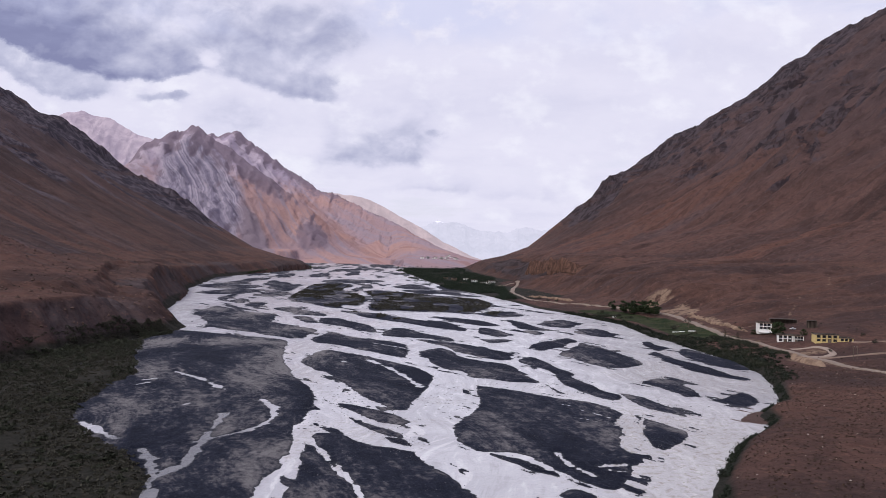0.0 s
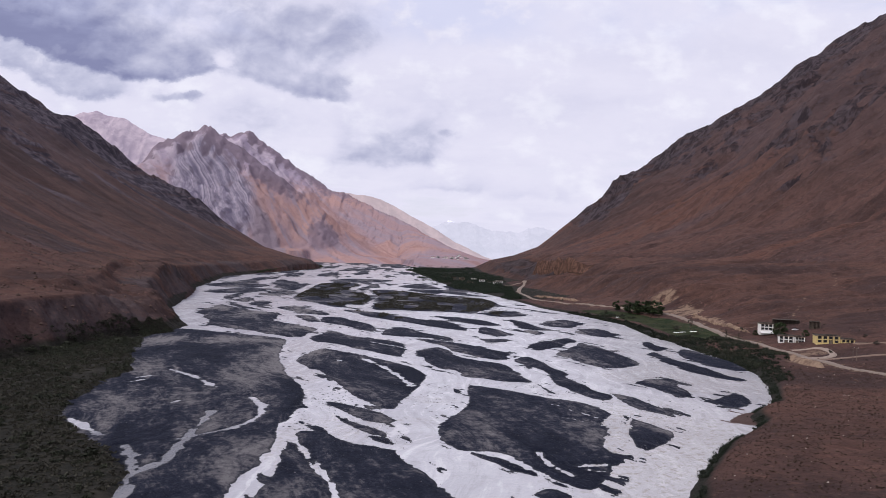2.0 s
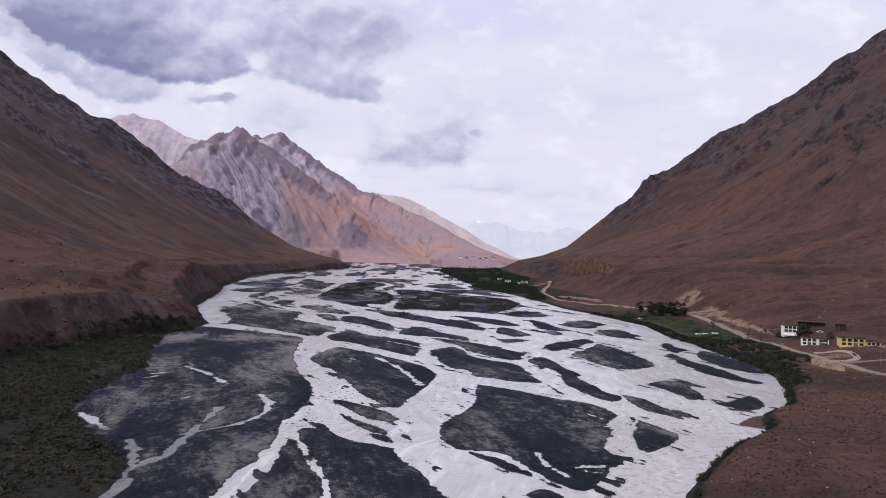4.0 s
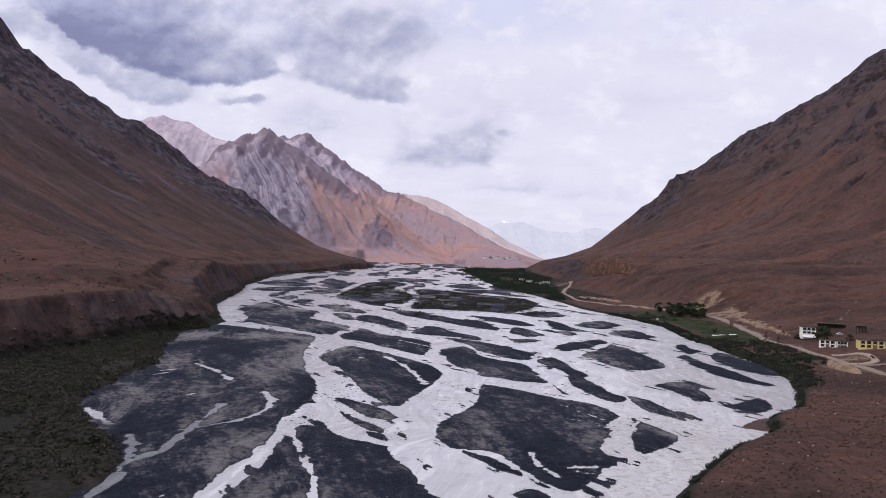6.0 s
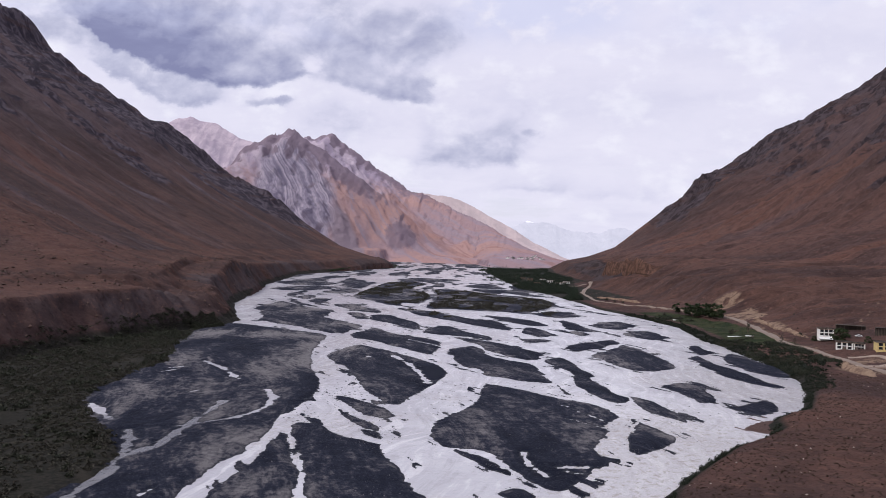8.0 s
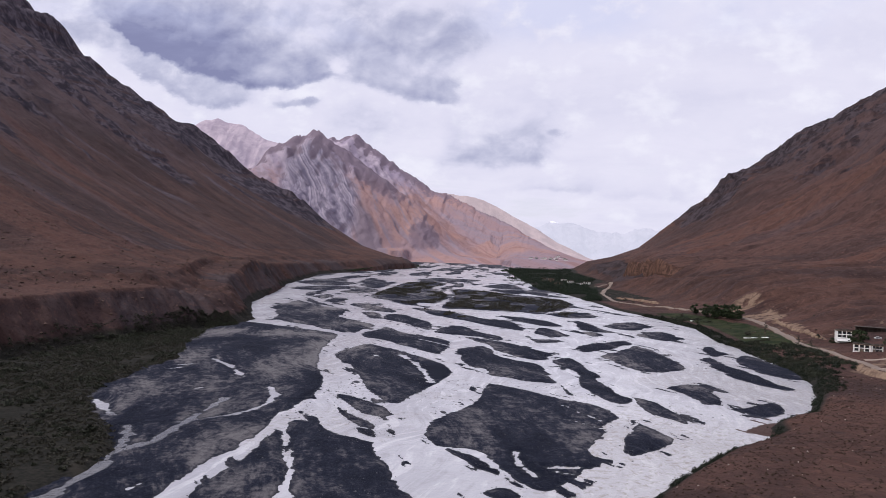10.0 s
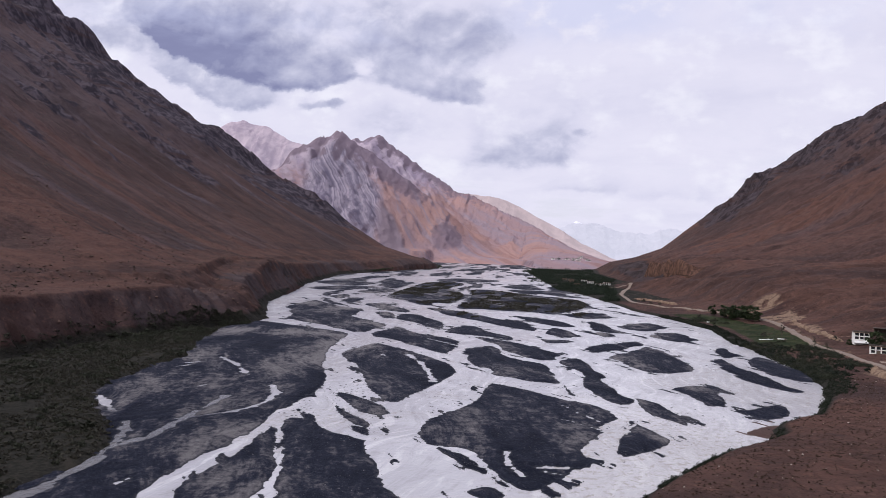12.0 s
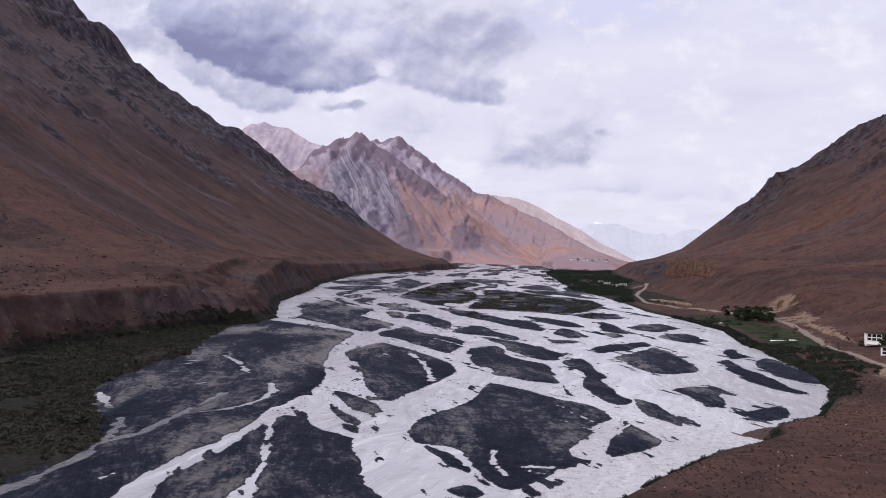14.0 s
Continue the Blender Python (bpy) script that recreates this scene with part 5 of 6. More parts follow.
# ---------------------------------------------------------------- plants
def leaf_material(name, dark, light):
    m, g = material(name)
    isle = g.node("ShaderNodeNewGeometry").outputs["Random Per Island"]
    own = g.node("ShaderNodeObjectInfo").outputs["Random"]
    n = g.noise(position(g), 0.12, 4.0, 0.6)
    k = g.math("ADD", g.math("MULTIPLY", isle, 0.5), g.math("ADD", g.math("MULTIPLY", own, 0.2), g.math("MULTIPLY", n, 0.5)))
    c = g.mix(g.span(k, 0.2, 0.95), dark, light)
    finish(g, c, 0.75, specular=0.2)
    return m


LEAF_SCRUB = leaf_material("dull_scrub_leaves", (0.024, 0.024, 0.018), (0.048, 0.044, 0.033))
LEAF_GREEN = leaf_material("willow_leaves", (0.011, 0.018, 0.009), (0.036, 0.050, 0.020))
LEAF_OLIVE = leaf_material("olive_willow_leaves", (0.019, 0.022, 0.015), (0.040, 0.043, 0.027))
LEAF_GROVE = leaf_material("grove_leaves", (0.011, 0.018, 0.013), (0.031, 0.043, 0.024))
LEAF_DARK = leaf_material("shadowy_willow_leaves", (0.010, 0.014, 0.010), (0.021, 0.026, 0.016))
LEAF_DRY = leaf_material("dry_cushion_scrub", (0.026, 0.022, 0.018), (0.060, 0.048, 0.037))
LEAF_TUSSOCK = leaf_material("russet_tussock", (0.032, 0.021, 0.017), (0.085, 0.053, 0.039))
BARK = plain("grey_bark", (0.11, 0.085, 0.065), 0.9, 0.3, 3.0)


def tufts(x, y, z, size, tall, leaves, spread, rng):
    """Leaf blades of many bushes: each a small kite, turned at random, massed towards the bush's dome."""
    n = len(x)
    u = rng.normal(size=(n, leaves, 3))
    u /= np.linalg.norm(u, axis=2, keepdims=True)
    u[..., 2] = np.abs(u[..., 2])
    r = rng.uniform(0.35, 1.0, (n, leaves, 1)) ** 0.6
    lump = 0.75 + 0.35 * np.sin(u[..., :1] * 5 + rng.uniform(0, 6, (n, 1, 1))) * np.cos(u[..., 1:2] * 4 + rng.uniform(0, 6, (n, 1, 1)))
    c = u * r * lump * np.stack([size, size, tall], -1)[:, None, :]
    c = c + np.stack([x, y, z], -1)[:, None, :]
    a = rng.normal(size=c.shape)
    a /= np.linalg.norm(a, axis=2, keepdims=True)
    b = np.cross(a, rng.normal(size=c.shape))
    b /= np.linalg.norm(b, axis=2, keepdims=True) + 1e-9
    s = (size[:, None, None] * spread) * rng.uniform(0.6, 1.4, (n, leaves, 1))
    v = np.stack([c - a * s, c + b * s * 0.7, c + a * s, c - b * s * 0.7], axis=2).reshape(-1, 3)
    return v, np.arange(len(v)).reshape(-1, 4)


def scatter(name, n, where, size, mat, label, category, leaves=18, flat=0.8, spread=0.42, seed=1, lift=0.0):
    """A mass of bushes over a stretch of land. where(rng, n) gives x and y of candidates."""
    rng = np.random.RandomState(seed)
    x, y = where(rng, n)
    z = land(x, y)[0] + lift
    s = rng.uniform(*size, len(x)) * (0.7 + 0.6 * rng.rand(len(x)) ** 3)
    v, f = tufts(x, y, z, s, s * flat * rng.uniform(0.7, 1.3, len(x)), leaves, spread, rng)
    return tagged(mesh_object(name, v, f, mat, False), label, category, kind="stuff")


def flat_left(rng, n):
    y = 95 + 350 * rng.rand(n * 3) ** 1.1
    lo, hi = left_cliff(y) - 8, np.maximum(left_flat(y), left_cliff(y)) - 1
    x = lo + (hi - lo) * rng.rand(n * 3)
    keep = (fbm(x / 18, y / 24, 4) + rng.rand(n * 3) * 0.5) > -0.02
    return x[keep][:n], y[keep][:n]


scatter("scrub", 11000, flat_left, (0.6, 1.6), LEAF_SCRUB, "dense dark olive scrub on the flat below the cliff", "scrub", 34, 0.55, 0.21, 3)


scatter("dry_scrub", 3000, flat_left, (0.35, 1.0), LEAF_DRY, "pale dry brush between darker bushes on the river flat", "scrub", 18, 0.55, 0.22, 4)


scatter("large_scrub", 1000, flat_left, (1.1, 2.4), LEAF_OLIVE, "rounded dark bushes standing out of lower scrub", "bushes", 80, 0.85, 0.18, 6)


def thicket_left(rng, n):
    y = rng.uniform(330, 440, n * 2)
    x = left_cliff(y) + rng.uniform(0, 1, n * 2) ** 2 * np.clip(np.maximum(left_flat(y), left_cliff(y)) - left_cliff(y), 3, 45)
    keep = (fbm(x / 15 + 3, y / 15, 3) > -0.15) & (land(x, y)[0] < 4)
    return x[keep][:n], y[keep][:n]


scatter("thicket", 420, thicket_left, (1.2, 2.6), LEAF_OLIVE, "dark green willow thicket at the foot of the cliff", "bushes", 110, 0.9, 0.14, 5)


def bank_right(rng, n):
    y = 90 + 290 * rng.rand(n * 3)
    x = right_bank(y) + rng.uniform(-1.0, 4.0, n * 3) + np.where(y > 300, rng.uniform(0, 10, n * 3), 0)
    keep = (fbm(x / 9, y / 14, 3) + smooth(250, 340, y) * 0.5 > -0.05)
    return x[keep][:n], y[keep][:n]


scatter("bank_bushes", 1700, bank_right, (0.45, 1.3), LEAF_DARK, "dark bushes hanging over the eroded river bank", "bushes", 60, 1.0, 0.16, 7)


def meadow_edge(rng, n):
    y = rng.uniform(340, 640, n * 3)
    x = right_bank(y) + rng.uniform(0, 46, n * 3)
    d = x - right_bank(y)
    keep = ((d < 9) & (y < 425)) | ((d < 5) & (y > 560) & (fbm(x / 10, y / 20, 3) > 0.1)) | ((y < 475) & (y > 374) & (d < 34) & (fbm(x / 14, y / 20, 3) + (470 - y) / 130 > 0.15)) | ((y > 590) & (d < 30) & (fbm(x / 10, y / 10, 3) > 0.15))
    return x[keep][:n], y[keep][:n]


scatter("meadow_willows", 700, meadow_edge, (1.3, 2.8), LEAF_OLIVE, "dark green willow scrub round a riverside meadow", "bushes", 150, 1.0, 0.11, 9)


def shore_right(rng, n):
    y = rng.uniform(345, 660, n * 3)
    d = rng.uniform(-1.0, 1.0, n * 3) ** 2 * np.interp(y, [345, 375, 440, 460, 560, 660], [16, 34, 36, 9, 7, 5])
    x = right_bank(y) + d
    keep = (fbm(x / 9 + 4, y / 14, 3) > -0.35) & (x < 189)
    return x[keep][:n], y[keep][:n]


scatter("shore_willows", 850, shore_right, (1.2, 2.6), LEAF_DARK, "dense shadowy willow thicket between meadow and river", "bushes", 90, 0.95, 0.15, 10)


def grove_far(rng, n):
    y = rng.uniform(830, 2470, n * 4)
    lo = right_bank(y) - 26 * smooth(1050, 1300, y) * smooth(-0.1, 0.3, fbm(y / 60, y * 0 + 2, 2))
    hi = np.interp(y, [830, 960, 1150, 1263, 1500, 2000, 2300], [94, 96, 112, 120, 130, 138, 125])
    x = lo + (hi - lo) * rng.rand(n * 4)
    keep = (fbm(x / 30, y / 90, 4) > -0.30) & (land(x, y)[0] < 5)
    return x[keep][:n], y[keep][:n]


scatter("grove", 5000, grove_far, (2.0, 4.4), LEAF_GROVE, "dark green grove of poplars and willows by the distant river", "trees", 66, 1.15, 0.15, 11)


def shore_left(rng, n):
    y = rng.uniform(1450, 2250, n * 2)
    x = left_cliff(y) + rng.uniform(-4, 26, n * 2) * np.interp(y, [1450, 1700, 2250], [0.3, 1.0, 1.2])
    keep = (fbm(x / 30, y / 60, 3) > -0.3) & (land(x, y)[0] < 7)
    return x[keep][:n], y[keep][:n]


scatter("shore_thicket", 650, shore_left, (1.6, 3.4), LEAF_GREEN, "dark willow thicket along the far shore under the mountain", "bushes", 50, 0.9, 0.17, 12)


def islands(rng, n):
    y = rng.uniform(560, 1150, n * 12)
    x = rng.uniform(-200, 90, n * 12)
    inside = np.full(x.shape, -1e9)
    for name, corners in BARS:
        if name in ("b29", "b30", "b23", "b22", "b20"):
            inside = np.maximum(inside, inside_distance(x, y, outline(corners, 3)))
    keep = (inside > 3) & (fbm(x / 16, y / 45, 4) + np.where(y < 640, -0.25, 0.1) > 0.0)
    return x[keep][:n], y[keep][:n]


rng = np.random.RandomState(13)
ix, iy = islands(rng, 9000)
isz = rng.uniform(0.6, 1.5, len(ix))
iv, jf = tufts(ix, iy, np.full(len(ix), 0.45), isz, isz * 0.7, 9, 0.45, rng)
tagged(mesh_object("island_scrub", iv, jf, LEAF_SCRUB, False), "low dark scrub on the stable gravel islands", "scrub", kind="stuff")


def slope_left(rng, n):
    y = 180 + 1300 * rng.rand(n * 2) ** 1.5
    x = left_cliff(y) - 34 - 420 * rng.rand(n * 2) ** 1.3
    keep = fbm(x / 45, y / 60, 3) > 0.0
    return x[keep][:n], y[keep][:n]


scatter("slope_shrubs", 5200, slope_left, (0.35, 1.1), LEAF_DRY, "scattered dark cushion shrubs on the scree slope", "shrubs", 9, 0.7, 0.5, 15)


def slope_right(rng, n):
    y = 150 + 1250 * rng.rand(n * 2) ** 1.2
    x = right_bank(y) + 16 + 420 * rng.rand(n * 2) ** 1.2
    keep = (fbm(x / 45 + 7, y / 60, 3) > 0.02) & (y > 330)
    return x[keep][:n], y[keep][:n]


scatter("slope_shrubs", 5000, slope_right, (0.25, 0.8), LEAF_DRY, "scattered dry cushion shrubs over the stony apron", "shrubs", 9, 0.7, 0.5, 17)


def terrace_right(rng, n):
    y = rng.uniform(85, 340, n)
    x = right_bank(y) + 6 + rng.rand(n) * 110
    return x, y


scatter("terrace_scrub", 14000, terrace_right, (0.16, 0.44), LEAF_TUSSOCK, "low dry tussocks dotting a stony river terrace", "scrub", 9, 0.6, 0.55, 19)


def stones(name, n, where, size, mat, label, seed, base=None, flat=1.0):
    """Angular stones, each an uneven eight-faced lump half sunk in the ground."""
    rng = np.random.RandomState(seed)
    x, y = where(rng, n)
    z = land(x, y)[0] if base is None else np.full(len(x), base)
    s = size[0] + (size[1] - size[0]) * rng.rand(len(x)) ** 3
    corner = np.array([(1, 0, 0), (-1, 0, 0), (0, 1, 0), (0, -1, 0), (0, 0, 0.8), (0, 0, -0.8)])
    v = corner[None] * s[:, None, None] * rng.uniform(0.6, 1.3, (len(x), 6, 3)) + rng.normal(0, 0.12, (len(x), 6, 3)) * s[:, None, None]
    v = v * (1, 1, flat) + np.stack([x, y, z + s * 0.2 * flat], -1)[:, None, :]
    faces = np.array([(0, 2, 4), (2, 1, 4), (1, 3, 4), (3, 0, 4), (2, 0, 5), (1, 2, 5), (3, 1, 5), (0, 3, 5)])
    f = (faces[None] + (np.arange(len(x)) * 6)[:, None, None]).reshape(-1, 3)
    return tagged(mesh_object(name, v.reshape(-1, 3), f, mat, False), label, "stones", kind="stuff")


RED_STONE = plain("red_brown_stone", (0.075, 0.046, 0.039), 0.9, 0.55, 0.3)


def apron_right(rng, n):
    y = 150 + 1500 * rng.rand(n * 2) ** 1.1
    x = right_bank(y) + 30 + 560 * rng.rand(n * 2) ** 1.1
    keep = fbm(x / 60, y / 26, 4) > -0.05
    return x[keep][:n], y[keep][:n]


def apron_left(rng, n):
    y = 220 + 1500 * rng.rand(n * 2) ** 1.1
    x = left_cliff(y) - 6 - 620 * rng.rand(n * 2) ** 1.1
    keep = fbm(x / 60 + 3, y / 26, 4) > -0.05
    return x[keep][:n], y[keep][:n]


stones("slope_boulders", 13000, apron_right, (0.12, 0.85), RED_STONE, "broken red-brown rocks littering the stony slope", 31)
stones("slope_boulders", 12000, apron_left, (0.2, 1.5), RED_STONE, "broken red-brown rocks littering the mountainside", 33)
PALE_STONE = plain("pale_stone", (0.36, 0.31, 0.28), 0.85, 0.35, 1.0)
DARK_STONE = plain("dark_river_stone", (0.075, 0.072, 0.078), 0.7, 0.5, 1.0)
stones("pale_stones", 450, terrace_right, (0.10, 0.40), PALE_STONE, "pale stones strewn over a dry river terrace", 21)


def awash(rng, n):
    """Shallows upstream of the nearer bars: middle and spread."""
    spots = [(-46, 268, 5, 9), (-39, 258, 5, 8), (-33, 246, 5, 7), (-47, 225, 4, 6), (-41, 215, 4, 5), (1, 262, 4, 14), (0, 242, 3, 10), (-4, 275, 6, 9), (-24, 262, 6, 12), (86, 262, 5, 7), (32, 292, 10, 5)]
    pick = rng.randint(0, len(spots), n)
    c = np.array(spots, float)[pick]
    return c[:, 0] + rng.normal(0, 1, n) * c[:, 2], c[:, 1] + rng.normal(0, 1, n) * c[:, 3]


stones("awash_stones", 900, awash, (0.14, 0.75), DARK_STONE, "dark stones and gravel clots awash in a shallow channel", 41, -0.08, 0.35)


def cobbles(bar, seed):
    """Stones strewn over one gravel bar, thicker along its wet edge."""
    rng = np.random.RandomState(seed)
    co = np.empty(len(bar.data.vertices) * 3, np.float32)
    bar.data.vertices.foreach_get("co", co)
    co = co.reshape(-1, 3)
    edge = np.abs(co[:, 2] + 0.03) < 0.12
    top = (co[:, 2] > 0.15) & (fbm(co[:, 0] / 20, co[:, 1] / 25, 3) > -0.05)
    pick = np.concatenate([rng.permutation(np.flatnonzero(edge))[:90], rng.permutation(np.flatnonzero(top))[:int(min(480, 20 + top.sum() / 14))]])
    p = co[pick] + np.concatenate([rng.uniform(-0.4, 0.4, (len(pick), 2)), np.zeros((len(pick), 1))], 1)
    lift = np.maximum(p[:, 2], -0.03)
    s = 0.07 + 0.22 * rng.rand(len(p)) ** 3
    corner = np.array([(1, 0, 0), (-1, 0, 0), (0, 1, 0), (0, -1, 0), (0, 0, 0.8), (0, 0, -0.8)])
    v = corner[None] * s[:, None, None] * rng.uniform(0.6, 1.3, (len(p), 6, 3))
    v = v + np.stack([p[:, 0], p[:, 1], lift + s * 0.25], -1)[:, None, :]
    faces = np.array([(0, 2, 4), (2, 1, 4), (1, 3, 4), (3, 0, 4), (2, 0, 5), (1, 2, 5), (3, 1, 5), (0, 3, 5)])
    f = (faces[None] + (np.arange(len(p)) * 6)[:, None, None]).reshape(-1, 3)
    ob = mesh_object("cobbles", v.reshape(-1, 3), f, DARK_STONE, False)
    ob.parent = bar
    tagged(ob, "wet grey cobbles", kind="stuff")


for k, bar in enumerate(NEAR_BARS):
    cobbles(bar, 200 + k)


def leafy_tree(name, high, wide, clumps, mat, label, seed, group="trees by the meadow"):
    """Trunk with limbs, and a crown of leaf sprays gathered in uneven clumps."""
    rng = np.random.RandomState(seed)
    tree = thing(name, Matrix(), label, "tree", group)
    bm = bmesh.new()
    rod(bm, (0, 0, -0.5), (0.1 * high * 0.2, 0, high * 0.45), 0.05 * high * 0.5, 0.03 * high * 0.5)
    centres = []
    for k in range(clumps):
        a, r = rng.uniform(0, 2 * math.pi), math.sqrt(rng.rand())
        h = rng.uniform(0.16, 0.97)
        girth = math.sin(min(1.0, h * 1.08) * math.pi * 0.93) ** 0.6
        c = (r * wide * girth * math.cos(a), r * wide * girth * math.sin(a), high * h)
        centres.append(c)
        if k % 3 == 0:
            rod(bm, (0.02 * high, 0, high * min(0.44, h * 0.6)), c, 0.012 * high, 0.004 * high, 5)
    part("trunk", bm, BARK, tree)
    c = np.array(centres)
    s = rng.uniform(0.16, 0.30, len(c)) * wide * 1.5
    v, f = tufts(c[:, 0], c[:, 1], c[:, 2] - s * 0.3, s, s * 0.9, 26, 0.30, rng)
    crown = mesh_object("crown", v, f, mat, False)
    crown.parent = tree
    return tree


def put(ob, x, y, turn=0.0, scale=1.0, sink=0.2):
    return Matrix.LocRotScale((x, y, height_at(x, y) - sink), Euler((0, 0, radians(turn))), (scale, scale, scale))


def plant(master, spots):
    first = True
    for x, y, scale in spots:
        m = put(master, x, y, x * 37 % 360, scale)
        if first:
            master.matrix_world = m
            master.scale = (1, 1, 1)
            master.matrix_world = m
            first = False
        else:
            t = copy_thing(master, m)
            t.matrix_basis = m


willow = leafy_tree("willow_tree", 6.5, 3.0, 34, LEAF_GREEN, "dark green willow with a broad uneven crown", 31)
plant(willow, [(172, 642, 1.6), (177, 628, 1.8), (181, 620, 1.7), (185, 608, 2.0), (179, 634, 1.6), (166, 656, 1.5), (188, 600, 1.9), (175, 622, 1.6), (183, 614, 1.9), (171, 634, 1.7)])
poplar = leafy_tree("poplar_tree", 8.5, 1.5, 26, LEAF_SCRUB, "slim grey-green poplar standing beside a dirt road", 33)
plant(poplar, [(184, 510, 1.0), (187, 452, 0.8), (190, 440, 0.7)])
garden = leafy_tree("garden_tree", 5.6, 3.2, 32, LEAF_GREEN, "round green tree between whitewashed houses", 35, "trees at the houses")
plant(garden, [(213.5, 436, 1.5), (221, 447, 1.0), (226, 428, 0.7), (206, 452, 0.6)])
lone = leafy_tree("lone_bush", 2.8, 1.9, 18, LEAF_SCRUB, "dark rounded bush on bare stony ground", 37, "lone bushes")
plant(lone, [(204, 468, 1.0), (172, 505, 1.2), (196, 548, 0.8), (152, 640, 1.0), (126, 790, 1.1), (120, 815, 1.3), (133, 770, 1.0), (232, 556, 0.9), (240, 380, 0.8), (247, 402, 0.7), (213, 377, 0.7), (-196, 366, 1.2), (-203, 340, 1.1), (-190, 398, 1.0)])


# ---------------------------------------------------------------- roads
def drape(name, line, half, mat, label, category, lift=0.3, step=3.0):
    """A dirt road laid over the land along a smooth line."""
    p = np.array(line, float)
    a, b, c, d = np.vstack([p[:1], p[:-2]]), p[:-1], p[1:], np.vstack([p[2:], p[-1:]])
    pts = []
    for k in range(len(b)):
        n = max(2, int(np.hypot(*(c[k] - b[k])) / step))
        t = (np.arange(n) / n)[:, None]
        pts.append(0.5 * (2 * b[k] + (c[k] - a[k]) * t + (2 * a[k] - 5 * b[k] + 4 * c[k] - d[k]) * t ** 2 + (3 * b[k] - a[k] - 3 * c[k] + d[k]) * t ** 3))
    q = np.vstack(pts + [p[-1:]])
    way = np.gradient(q, axis=0)
    way /= np.linalg.norm(way, axis=1, keepdims=True)
    side = np.stack([way[:, 1], -way[:, 0]], -1)
    width = half * (1 + 0.22 * fbm(np.arange(len(q)) / 5.0, np.zeros(len(q)) + half, 3))
    rows = []
    for k in np.linspace(-1, 1, 7):
        xy = q + side * (width * k)[:, None]
        rows.append(xy)
    z = np.max([land(r[:, 0], r[:, 1])[0] for r in rows], axis=0) * 0.5 + np.mean([land(r[:, 0], r[:, 1])[0] for r in rows], axis=0) * 0.5 + lift
    shape = [0.0 - 1.2, 0.0, 0.10, 0.04, 0.10, 0.0, -1.2]
    wide = [-1.25, -1.0, -0.5, 0, 0.5, 1.0, 1.25]
    v = np.array([[(*(q[i] + side[i] * width[i] * wide[k]), z[i] + shape[k]) for k in range(7)] for i in range(len(q))]).reshape(-1, 3)
    idx = np.arange(len(v)).reshape(len(q), 7)
    f = np.stack([idx[:-1, :-1], idx[:-1, 1:], idx[1:, 1:], idx[1:, :-1]], axis=-1).reshape(-1, 4)
    return tagged(mesh_object(name, v, f, mat), label, category, kind="structure")


DIRT = plain("pale_road_dust", (0.235, 0.185, 0.155), 0.95, 0.25, 0.25)
TRACK = plain("trodden_earth", (0.150, 0.105, 0.084), 0.95, 0.25, 0.3)
drape("road", ROAD, 1.9, DIRT, "pale dusty dirt road along the river terrace", "road")
drape("road_far", [(103.6, 948), (111, 1000), (121, 1030), (112, 1055), (96, 1066)], 2.5, DIRT, "pale dirt road climbing past the grove", "road")
drape("track", [(195, 372), (203, 366), (212, 372), (214, 384), (208, 392), (200, 394)], 1.5, DIRT, "dusty turning loop before the houses", "track")
drape("track_upper", [(196, 362), (212, 360), (236, 352), (262, 340), (300, 322)], 1.3, TRACK, "dirt track leading off across the stony terrace", "track")
drape("track_yard", [(234, 392), (250, 380), (275, 366), (310, 350)], 1.4, TRACK, "faint dirt track behind the yellow house", "track")


# ---------------------------------------------------------------- houses
WHITEWASH = plain("whitewash", (0.74, 0.72, 0.70), 0.9, 0.10, 0.6)
YELLOW = plain("yellow_limewash", (0.60, 0.47, 0.21), 0.9, 0.12, 0.6)
MUD = plain("mud_brick", (0.20, 0.145, 0.11), 0.95, 0.25, 0.8)
BRUSH = plain("stacked_brushwood", (0.050, 0.040, 0.034), 0.95, 0.4, 3.0)
FRAME = plain("black_painted_wood", (0.030, 0.026, 0.024), 0.7, 0.3, 2.0)
GLASS = plain("dark_window_glass", (0.020, 0.022, 0.026), 0.12, 0.2, 1.0, 0.0, 0.5)
TIN = plain("grey_tin_sheet", (0.30, 0.30, 0.31), 0.5, 0.25, 0.7)
CLOTH = plain("white_canvas", (0.66, 0.65, 0.64), 0.9, 0.06, 1.0)
WOOD = plain("weathered_timber", (0.13, 0.10, 0.08), 0.9, 0.3, 2.0)


